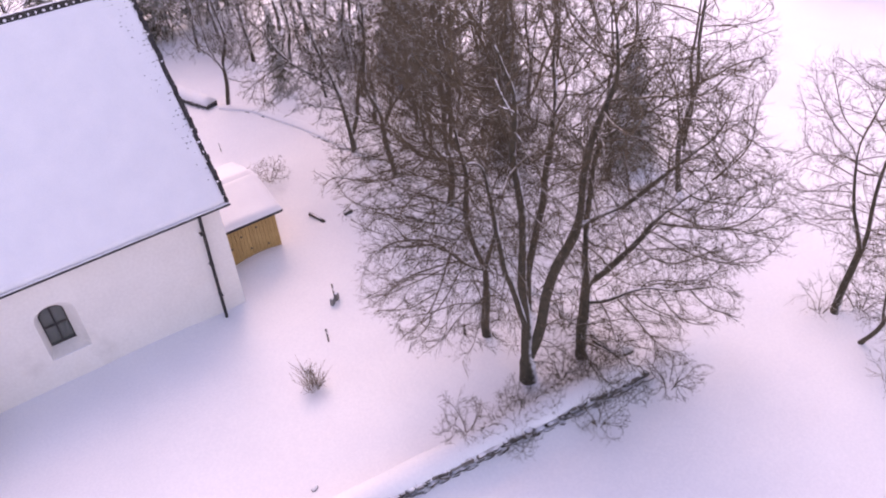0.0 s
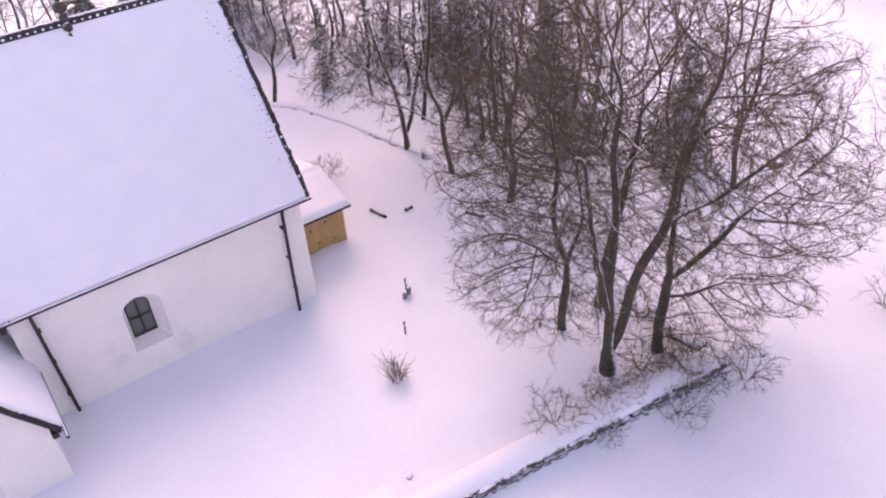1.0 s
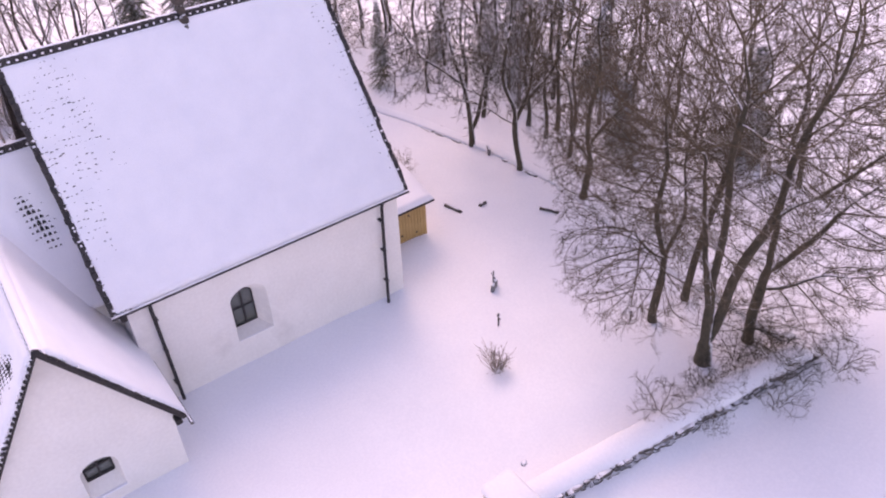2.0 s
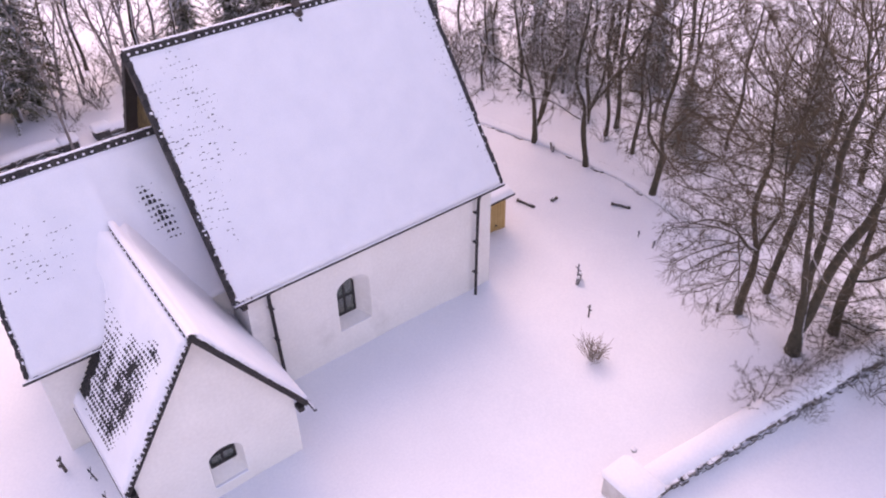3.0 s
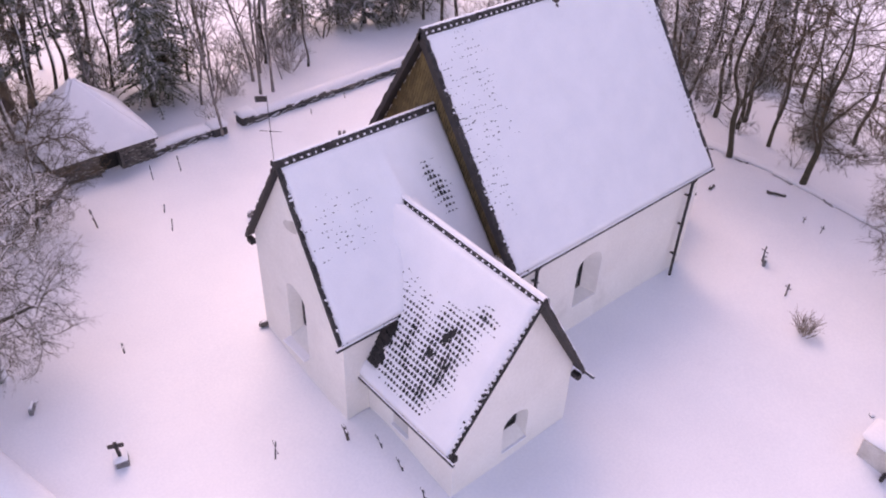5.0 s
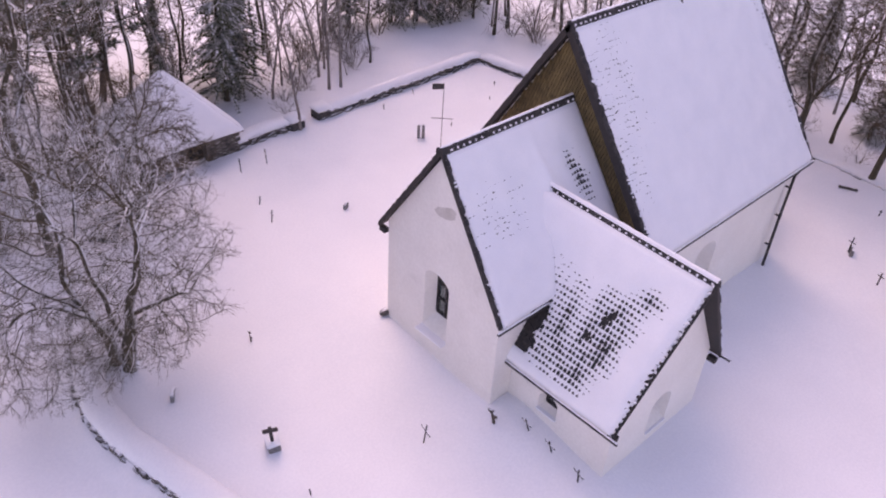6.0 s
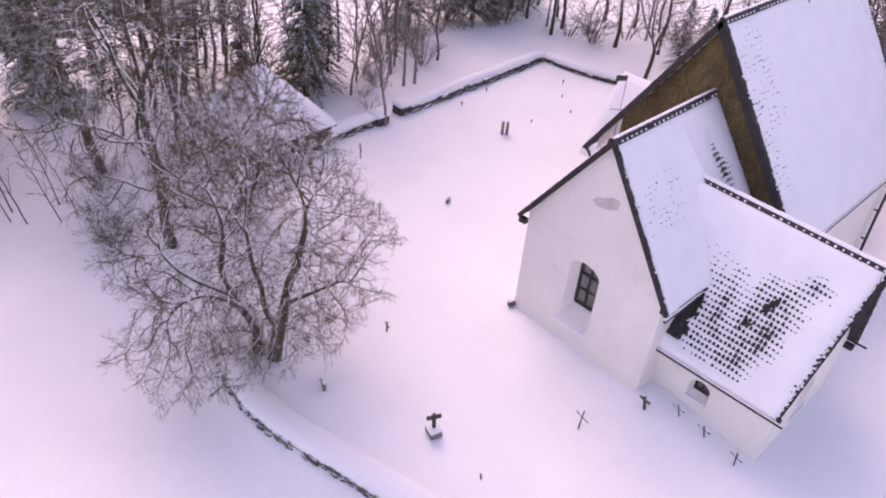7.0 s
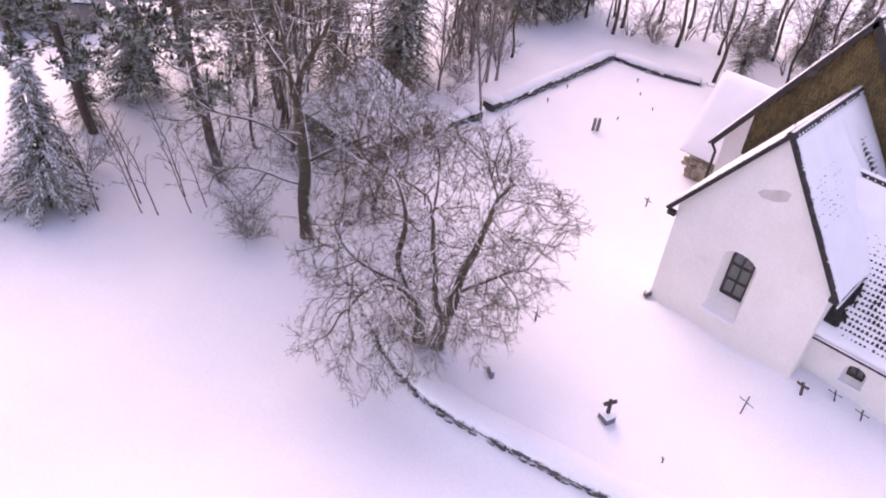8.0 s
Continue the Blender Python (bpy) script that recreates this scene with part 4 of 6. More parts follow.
sl = lambda x: south_line(x)
yard_wall("dry-stone churchyard wall under a wide cap of snow", [(-2.75, sl(-2.75) + 0.62), (1.0, sl(1.0) + 0.58), (5.5, sl(5.5) + 0.52), (10.2, sl(10.2) + 0.46)], 0.96, 0.18, -0.17, (-1,), 31, 0.25)
yard_wall("low broken dry-stone wall half buried in snow", [(10.3, -11.2), (10.2, -6.2), (10.9, -0.4), (11.1, 2.0), (10.7, 6.0), (9.4, 11.5), (8.2, 15.2), (6.9, 16.9)], 0.62, 0.10, -0.08, (1, -1), 32, 0.36, 0.30, 0.88)
yard_wall("dry-stone churchyard wall with a thick cap of snow", [(-7.25, 22.75), (-2.0, 22.85), (2.0, 23.0), (5.1, 23.1)], 0.75, 0.34, -0.1, (-1,), 33, 0.40)
yard_wall("dry-stone churchyard wall beside the gatehouse", [(-9.3, 22.75), (-10.5, 22.8), (-12.85, 22.7)], 0.85, 0.42, -0.1, (1,), 34, 0.32, 0.7)
yard_wall("short dry-stone churchyard wall under a smooth cap of snow", [(5.25, 22.8), (5.3, 21.2), (5.8, 19.2), (6.5, 17.2)], 0.8, 0.32, -0.1, (-1,), 36, 0.34)
yard_wall("dry-stone churchyard wall curving away from the gatehouse", [(-17.35, 22.55), (-18.4, 21.5), (-19.8, 20.3), (-21.5, 18.75)], 0.8, 0.5, -0.1, (1, -1), 37, 0.30, 0.6)
yard_wall("curving dry-stone churchyard wall under snow", [(x + 0.46, y) for y, x in reversed(WEST_FACE)], 1.0, 0.14, -0.14, (-1,), 35, 0.25)


def gate_pier():
    """Plastered end pier of the churchyard wall with its stone slab."""
    t = thing("gate_pier", pose(0, 0, 0), "plastered gate pier capped with thick snow", "gate pier", kind="structure")
    bm = bmesh.new()
    box(bm, -3.10, -2.1, -11.12, -9.66, -0.9, 0.72, bevel=0.04)
    part("body", bm, PATCH, t, "grey plastered masonry")
    bm = bmesh.new()
    box(bm, -3.18, -1.95, -11.2, -9.55, 0.70, 1.0, bevel=0.14)
    part("snow_cap", bm, SNOW, t, "thick block of snow", True)
    bm = bmesh.new()
    box(bm, -3.42, -3.12, -10.75, -10.63, -0.20, 0.02, bevel=0.02)
    part("hinge_post", bm, IRON, t)


gate_pier()
for x, y in ((-7.35, 22.75), (-9.15, 22.55)):
    t = thing("gate_pier", pose(x, y, 0), "rough stone gate pier with a cushion of snow", "gate pier", "gap piers", "structure")
    bm = bmesh.new()
    box(bm, -0.42, 0.42, -0.4, 0.4, -0.4, 0.45, bevel=0.09)
    part("stone_block", bm, STONE_DARK, t)
    bm = bmesh.new()
    box(bm, -0.5, 0.5, -0.48, 0.48, 0.43, 0.75, bevel=0.14)
    part("snow_cap", bm, SNOW, t, "cushion of snow", True)


# ---- trees ----
class Wood:
    """Collects tapered round branches as vertices and faces."""
    def __init__(self):
        self.v, self.f = [], []

    def tube(self, pts, rad, k):
        base = len(self.v)
        n = len(pts)
        for i in range(n):
            d = pts[min(i + 1, n - 1)] - pts[max(i - 1, 0)]
            d.normalize()
            ref = Vector((0.0, 0.0, 1.0)) if abs(d.z) < 0.8 else Vector((1.0, 0.0, 0.0))
            s = d.cross(ref)
            s.normalize()
            u = d.cross(s)
            r = rad[i]
            for a in range(k):
                c = a * math.tau / k + 0.5
                self.v.append(pts[i] + s * (math.cos(c) * r) + u * (math.sin(c) * r))
        for i in range(n - 1):
            for a in range(k):
                b = (a + 1) % k
                self.f.append((base + i * k + a, base + i * k + b, base + (i + 1) * k + b, base + (i + 1) * k + a))
        self.f.append(tuple(base + (n - 1) * k + a for a in range(k)))

    def spike(self, p, q, r):
        """A straight twig that runs out to a point."""
        d = (q - p).normalized()
        s = d.orthogonal().normalized() * r
        u = d.cross(s)
        b = len(self.v)
        self.v += [p + s, p - s * 0.5 + u * 0.87, p - s * 0.5 - u * 0.87, q]
        self.f += [(b, b + 1, b + 3), (b + 1, b + 2, b + 3), (b + 2, b, b + 3)]

    def spray(self, p0, along, L, r, rng, droop=0.0):
        """A bent twig with finer side twigs."""
        ax = along.cross(Vector((rng.gauss(0, 1), rng.gauss(0, 1), rng.gauss(0, 1)))).normalized()
        d = along.copy()
        d.rotate(Matrix.Rotation(radians(rng.uniform(18, 50)), 3, ax))
        p1 = p0 + d * (L * 0.5)
        d1 = (d + Vector((rng.gauss(0, .18), rng.gauss(0, .18), rng.gauss(0.08 - droop, .16)))).normalized()
        p2 = p1 + d1 * (L * 0.55)
        self.spike(p0, p1 + d1 * 0.02, r)
        self.spike(p0.lerp(p1, 0.93), p2, r * 0.75)
        for m in range(rng.randint(2, 4)):
            h = rng.random()
            q0, e = (p0.lerp(p1, 0.45 + 0.55 * h), d) if m % 2 else (p1.lerp(p2, 0.65 * h), d1)
            t = e.copy()
            t.rotate(Matrix.Rotation(radians(rng.uniform(24, 58)), 3, e.cross(Vector((rng.gauss(0, 1), rng.gauss(0, 1), rng.gauss(0, 1)))).normalized()))
            self.spike(q0, q0 + t * (L * rng.uniform(0.3, 0.62)), r * 0.62)


SIDES = (9, 6, 4, 3, 3)


def grow(seed, height, radius, kids, first=0.18, angle=48, reach=0.62, lift=0.10, wob=0.16, lean=(0, 0), fork=0, fine=0.010, droop=0.0):
    """A bare broadleaf tree: meshes of its trunk with limbs, and of its crown of twigs."""
    rng = random.Random(seed)
    trunk, crown = Wood(), Wood()
    up = Vector((0, 0, 1))

    def branch(p, d, L, r, lev):
        n = (9, 8, 6, 4, 2)[lev]
        pts, rad, dirs = [p.copy()], [r * (1.35 if lev == 0 else 1.0)], [d.copy()]
        w = wob * (0.55 if lev == 0 else 1.0 + 0.15 * lev)
        end = (0.36, 0.30, 0.35, 0.45, 0.5)[lev]
        curl = Vector((rng.gauss(0, 0.07), rng.gauss(0, 0.07), rng.gauss(0, 0.05))) * (0.3, 1.0, 1.5, 2.0, 3.0)[lev]
        for i in range(n):
            tr = (0.05, lift, lift * 0.6, 0.02 - droop, -0.02 - droop)[lev]
            d = (d + curl + Vector((rng.gauss(0, w), rng.gauss(0, w), rng.gauss(0, w * 0.7))) + up * tr).normalized()
            p = p + d * (L / n)
            pts.append(p.copy())
            dirs.append(d.copy())
            rad.append(max(fine, r * (1 - (1 - end) * (i + 1) / n)))
        (trunk if lev < 2 else crown).tube(pts, rad, SIDES[lev])
        if lev >= len(kids):
            return
        m = kids[lev]
        lo = first if lev == 0 else (0.42, 0.32, 0.25)[lev - 1]
        for q in range(m):
            s = lo + (1 - lo) * (q + rng.random()) / m
            i = min(n - 1, int(s * n))
            pp = pts[i].lerp(pts[i + 1], s * n - i)
            dd = dirs[i + 1]
            ax = dd.cross(Vector((rng.gauss(0, 1), rng.gauss(0, 1), rng.gauss(0, 0.6)))).normalized()
            an = radians(angle * rng.uniform(0.65, 1.25) * (1.0 if lev else (1.15 - 0.55 * s)))
            c = dd.copy()
            c.rotate(Matrix.Rotation(an, 3, ax))
            if lev == 0 and c.z < 0.15:
                c.z = 0.15 + 0.2 * rng.random()
                c.normalize()
            if lev == 0:
                l = height * reach * (1.05 - 0.62 * s) * rng.uniform(0.8, 1.15)
            else:
                l = L * (0.62 - 0.25 * s) * rng.uniform(0.6, 1.4)
            branch(pp, c, l, max(fine, min(r * 0.62, rad[i] * (0.62 if lev else 0.64))), lev + 1)
    if fork:
        a0 = rng.random() * math.tau
        for k in range(fork):
            a = a0 + k * math.tau / fork + rng.uniform(-0.3, 0.3)
            branch(Vector((0.28 * math.cos(a), 0.28 * math.sin(a), -0.3)), Vector((0.27 * math.cos(a) + lean[0], 0.27 * math.sin(a) + lean[1], 1)).normalized(), height * rng.uniform(0.75, 1.0), radius, 0)
    else:
        branch(Vector((0, 0, -0.3)), Vector((lean[0], lean[1], 1)).normalized(), height, radius, 0)
    return trunk, crown


def crowned(seed, stems, blobs, points, radius, step=0.30, kill=0.55, tip=0.010, shell=0.45, droop=0.0, twigs=1.5, length=0.5, jitter=0.25, up=0.04, thick=0.035):
    """A bare tree whose limbs part and reach for scattered points that fill the lobes of its crown."""
    rs = np.random.RandomState(seed)
    pos, par = [], []
    for first, line in stems:
        line = [np.array(q, float) for q in line]
        ph = rs.uniform(0, 6.28, 3)
        gone = 0.0
        last = first if first < 0 else min(range(len(pos)), key=lambda i: np.linalg.norm(pos[i] - line[0]))
        for q0, q1 in zip(line, line[1:]):
            m = max(1, int(np.linalg.norm(q1 - q0) / step))
            for k in range(0 if last < 0 else 1, m + 1):
                p = q0 + (q1 - q0) * k / m
                if last >= 0 and k == 0:
                    continue
                gone += step
                sway = min(1.0, gone / 1.5) * np.array((0.11 * math.sin(1.5 * gone + ph[0]), 0.11 * math.sin(1.3 * gone + ph[1]), 0.05 * math.sin(1.9 * gone + ph[2])))
                pos.append(p + sway + rs.normal(0, 0.03, 3) * (1 if last >= 0 else 0))
                par.append(last)
                last = len(pos) - 1
    goal = []
    share = np.array([b[3] * b[4] * b[5] * (b[6] if len(b) > 6 else 1.0) for b in blobs])
    for b, n in zip(blobs, (points * share / share.sum()).astype(int)):
        d = rs.normal(0, 1, (n, 3))
        d /= np.linalg.norm(d, axis=1)[:, None]
        r = rs.uniform(0, 1, n) ** (1 / 3 * shell + 0.02)
        ripple = 1 + 0.13 * np.sin(3.1 * d[:, 0] + 5.3 * d[:, 2] + seed) + 0.10 * np.sin(6.7 * d[:, 1] + 4.1 * d[:, 2])
        goal.append(np.array(b[:3]) + d * (r * ripple)[:, None] * np.array(b[3:6]))
    goal = np.concatenate(goal)
    goal = goal[goal[:, 2] > 0.25]
    near = np.full(len(goal), 1e9)
    who = np.zeros(len(goal), int)
    fresh = list(range(len(pos)))
    heads = np.zeros((len(pos), 3))
    for i in range(len(pos)):
        q = par[i]
        heads[i] = (pos[i] - pos[q]) / (np.linalg.norm(pos[i] - pos[q]) + 1e-6) if q >= 0 else (0, 0, 1)
    heads = list(heads)
    wide = 1e9
    for turn in range(90):
        if fresh:
            new_p = np.array([pos[i] for i in fresh])
            dist = np.linalg.norm(goal[:, None, :] - new_p[None], axis=2)
            k = dist.argmin(1)
            dm = dist[np.arange(len(goal)), k]
            better = dm < near
            near[better] = dm[better]
            who[better] = np.array(fresh)[k[better]]
        live = near > kill
        goal, near, who = goal[live], near[live], who[live]
        if not len(goal):
            break
        fresh = []
        for w in np.unique(who):
            to = goal[who == w] - pos[w]
            to /= np.linalg.norm(to, axis=1)[:, None]
            d = to.mean(0)
            d = d / (np.linalg.norm(d) + 1e-6) + 0.55 * heads[w] + rs.normal(0, jitter, 3) + np.array((0, 0, up))
            d /= np.linalg.norm(d)
            p = pos[w] + d * step
            if p[2] < 0.15:
                continue
            pos.append(p)
            par.append(int(w))
            heads.append(d)
            fresh.append(len(pos) - 1)
        if not fresh:
            break
    n = len(pos)
    kids = [[] for i in range(n)]
    for i in range(n):
        if par[i] >= 0:
            kids[par[i]].append(i)
    order = sorted(range(n), key=lambda i: -i)
    tips = sum(1 for q in kids if not q)
    roots = max(1, sum(1 for q in par if q < 0))
    e = math.log(max(2.0, tips / roots)) / math.log(radius / tip)
    area = np.zeros(n)
    for i in order:
        if not kids[i]:
            area[i] += tip ** e
        if par[i] >= 0:
            area[par[i]] += area[i]
    rad = area ** (1 / e)
    tall = max(p[2] for p in pos)
    for i in range(n):
        if rad[i] > 0.03:
            rad[i] = max(0.03, rad[i] * (1 - 0.5 * max(0.0, pos[i][2]) / tall))
    P = np.array(pos)
    for again_ in range(2):
        Q = P.copy()
        for i in range(n):
            if par[i] >= 0 and kids[i]:
                c = max(kids[i], key=lambda j: rad[j])
                Q[i] = 0.4 * P[i] + 0.3 * P[par[i]] + 0.3 * P[c]
        P = Q
    if droop:
        for i in range(n):
            if rad[i] < 0.03:
                P[i][2] -= droop * (1 - rad[i] / 0.03)
    trunk, crown = Wood(), Wood()
    V = [Vector(p) for p in P]
    for i in range(n):
        if par[i] >= 0 and max(kids[par[i]], key=lambda j: rad[j]) == i:
            continue
        line = [] if par[i] < 0 else [par[i]]
        j = i
        while True:
            line.append(j)
            if not kids[j]:
                break
            j = max(kids[j], key=lambda q: rad[q])
        if len(line) < 2:
            continue
        cut = [rad[j] for j in line]
        if par[i] >= 0:
            cut[0] = cut[1]
        else:
            cut[0] *= 1.3
            cut[1] *= 1.22
            if len(cut) > 2:
                cut[2] *= 1.12
        top = cut[0]
        lo = 0
        if top > thick:
            hi = next((k for k in range(len(line)) if cut[k] < thick), len(line) - 1)
            if hi >= 1:
                trunk.tube([V[j] for j in line[:hi + 1]], cut[:hi + 1], 9 if top > 0.1 else 6)
                lo = hi
        if lo < len(line) - 1:
            crown.tube([V[j] for j in line[lo:]], cut[lo:], 5 if cut[lo] > 0.025 else 4 if cut[lo] > 0.016 else 3)
    rng = random.Random(seed)
    Z = Vector((0, 0, 1))
    for i in range(n):
        if rad[i] > 0.026 or par[i] < 0:
            continue
        d0 = (V[i] - V[par[i]]).normalized()
        count = int(twigs + rng.random()) + (1 if not kids[i] else 0)
        for k in range(count):
            crown.spray(V[par[i]].lerp(V[i], rng.random()), d0, length * rng.uniform(0.55, 1.3), tip * 0.9, rng, droop)
    return trunk, crown


def tree_of(name, woods, bark, twig, label, category="tree", group=""):
    trunk, crown = woods
    t = thing(name, pose(0, 0, 0), label, category, group)
    child("trunk", mesh_of("trunk", trunk.v, trunk.f, bark, True), t)
    child("crown", mesh_of("crown", crown.v, crown.f, twig), t, "dense bare twigs lined with snow")
    return t


def put(ob, x, y, turn=0.0, size=1.0, z=None):
    ob.matrix_basis = pose(x, y, ground_z(x, y) if z is None else z, 0, 0, turn) @ Matrix.Diagonal((size, size, size, 1))
    return ob


def again(ob, x, y, turn=0.0, size=1.0, label=""):
    c = copy_thing(ob, pose(x, y, ground_z(x, y), 0, 0, turn))
    c.scale = (size, size, size)
    return tagged(c, label)


# the clump inside the churchyard's corner
OLD = "large bare broadleaf tree with snow-lined branches in the churchyard"
CLUMP = "churchyard trees"
put(tree_of("broadleaf_tree", crowned(101, [
    (-1, [(0, 0, -0.4), (0.05, 0.2, 3.0), (0.1, 0.4, 6.0), (0.0, 0.5, 10.0)]),
    (0, [(0.02, 0.1, 0.6), (0.7, -0.1, 3.0), (1.55, -0.3, 5.8), (1.9, -0.5, 7.8), (2.3, -0.8, 10.5)]),
    (0, [(0.04, 0.15, 2.2), (-0.5, 0.5, 5.0), (-0.9, 0.8, 8.5)]),
    (0, [(1.55, -0.3, 5.8), (3.1, -1.2, 6.4), (4.0, -1.8, 7.6), (5.0, -2.4, 8.6)])],
    [(0.5, 0.1, 10.2, 4.4, 4.4, 6.0), (4.6, -2.2, 8.0, 2.1, 2.1, 2.3), (1.3, -0.9, 1.7, 1.7, 1.0, 0.9, 0.7)], 6200, 0.28, step=0.27, kill=0.42, twigs=1.8, length=0.50, shell=0.55, tip=0.0085), BARK, TWIG, OLD, group=CLUMP), 6.96, -9.83)
put(tree_of("broadleaf_tree", crowned(102, [
    (-1, [(0, 0, -0.4), (-0.05, 0.0, 1.8), (0.0, -0.1, 3.2), (-0.1, 0.1, 5.5), (0.4, 0.0, 8.5)]),
    (0, [(0.0, -0.1, 3.2), (0.8, -0.6, 4.3), (2.0, -1.3, 5.6)]),
    (0, [(-0.03, -0.05, 2.4), (0.9, -1.5, 3.4)])],
    [(1.9, -1.2, 6.6, 3.5, 3.5, 4.6), (2.2, -1.4, 3.2, 2.3, 2.3, 2.4, 1.5), (0.3, -1.9, 1.7, 1.9, 1.3, 1.3, 0.9)], 4500, 0.21, step=0.27, kill=0.39, twigs=2.1, length=0.50, tip=0.0085), BARK, TWIG, OLD, group=CLUMP), 9.16, -10.14)
put(tree_of("broadleaf_tree", crowned(103, [
    (-1, [(0, 0, -0.4), (-0.1, 0.05, 3.0), (-0.3, 0.2, 5.0), (-0.6, 0.3, 8.0)]),
    (0, [(-0.07, 0.03, 2.2), (0.2, -0.2, 4.5), (0.3, -0.1, 7.5)]),
    (0, [(-0.1, 0.05, 3.0), (-1.4, 0.2, 4.5)])],
    [(-1.1, 0.3, 7.0, 3.4, 3.3, 4.2), (-0.9, 0.7, 9.4, 2.6, 2.6, 2.7, 2.6), (-2.0, -0.1, 3.7, 2.5, 2.5, 2.3, 1.5), (-1.3, -1.4, 2.4, 1.5, 1.3, 1.4, 0.6)], 6000, 0.165, step=0.27, kill=0.39, twigs=2.1, length=0.50, tip=0.0085), BARK, TWIG_RED, OLD, group=CLUMP), 7.16, -7.37)
put(tree_of("broadleaf_tree", crowned(104, [
    (-1, [(0, 0, -0.4), (0.1, -0.05, 2.5), (0.6, -0.3, 5.0), (0.9, -0.3, 8.0)])],
    [(1.0, 0.0, 8.5, 2.9, 2.9, 4.2)], 2200, 0.15, kill=0.42, twigs=2.2, length=0.5, tip=0.0085), BARK, TWIG, OLD, group=CLUMP), 9.0, -7.3)

# the low spreading tree and its tall neighbour by the curving wall
put(tree_of("broadleaf_tree", crowned(118, [
    (-1, [(-0.15, 0.35, -0.4), (-0.25, 0.45, 1.2), (-0.5, 0.75, 2.4), (-0.9, 1.0, 3.6), (-0.8, 1.2, 5.8)]),
    (-1, [(0.1, -0.25, -0.4), (0.1, -0.25, 1.3), (0.45, -0.6, 2.8), (0.9, -0.8, 3.9), (0.8, -1.0, 6.0)]),
    (0, [(-0.05, -0.15, 1.6), (-0.15, 0.1, 3.4), (-0.4, 0.2, 5.8)]),
    (0, [(-0.45, 0.7, 2.2), (-1.2, 1.2, 3.0), (-1.9, 1.9, 3.6), (-2.4, 2.4, 4.4)]),
    (0, [(-0.35, 0.55, 1.9), (-1.3, 0.7, 2.9), (-2.1, 0.9, 3.3), (-2.8, 1.1, 2.9)]),
    (0, [(0.4, -0.5, 2.5), (1.1, -1.2, 3.1), (1.7, -1.7, 3.5)])],
    [(-0.2, 0.2, 5.4, 3.9, 3.9, 4.0), (-1.9, 0.6, 2.0, 2.8, 2.8, 1.8), (0.6, -0.8, 3.2, 2.7, 2.7, 2.0)], 7000, 0.26, shell=0.34, step=0.24, kill=0.33, twigs=2.0, tip=0.0095, droop=0.14, jitter=0.52, length=0.44), BARK_SNOWY, TWIG_SNOWY, "low spreading old tree with a dense twisted crown", group=CLUMP), -23.7, 11.6)
put(tree_of("broadleaf_tree", crowned(112, [
    (-1, [(0, 0, -0.4), (-0.15, 0.2, 4.0), (-0.25, 0.3, 6.5), (-0.4, 0.5, 10.0), (-0.5, 0.6, 13.5)]),
    (0, [(-0.25, 0.3, 6.8), (0.5, -0.2, 9.0), (0.9, -0.4, 12.5)]),
    (0, [(-0.15, 0.2, 4.0), (-1.4, 1.7, 5.0), (-2.7, 3.2, 5.4)]),
    (0, [(-0.12, 0.15, 3.3), (1.0, -1.1, 4.6), (2.2, -2.5, 5.6)]),
    (0, [(-0.17, 0.2, 4.6), (-1.5, -0.9, 5.6), (-2.8, -1.4, 6.4)]),
    (0, [(-0.1, 0.1, 2.3), (-1.2, 1.5, 2.9)]),
    (0, [(-0.2, 0.25, 5.4), (0.9, 0.9, 7.2), (1.6, 1.4, 9.5)]),
    (0, [(-0.22, 0.28, 6.0), (-1.3, -0.2, 8.0), (-1.8, -0.4, 10.5)]),
    (0, [(-0.25, 0.3, 6.4), (-0.9, 1.7, 8.4), (-1.2, 2.4, 10.5)])],
    [(-0.1, 0.2, 10.8, 3.6, 3.6, 5.2), (-2.6, 2.8, 5.6, 1.9, 1.9, 1.4), (2.0, -2.2, 5.8, 1.8, 1.8, 1.4), (-2.4, -1.3, 6.2, 1.6, 1.6, 1.3), (-1.8, 2.0, 2.4, 1.5, 1.5, 1.8, 1.5)], 4600, 0.29, kill=0.40, twigs=2.2, up=0.10, tip=0.0095), BARK, TWIG_SNOWY, "tall straight bare tree with snowy side branches", group=CLUMP), -23.0, 19.3)

put(tree_of("broadleaf_tree", crowned(113, [
    (-1, [(0, 0, -0.3), (0.1, 0.1, 1.0), (0.5, -0.2, 2.6), (0.7, 0.0, 4.6)]),
    (0, [(0.05, 0.05, 0.6), (-0.5, 0.5, 2.4), (-0.7, 0.6, 4.4)])],
    [(0.3, 0.2, 4.0, 2.9, 2.9, 3.3), (-0.8, -0.6, 1.8, 1.8, 1.8, 1.4)], 4300, 0.12, step=0.24, kill=0.36, tip=0.0095, jitter=0.4, twigs=2.1, length=0.4), BARK, TWIG_RED, "low bushy tree with brown twigs beside the gatehouse wall", group=CLUMP), -19.6, 19.0)

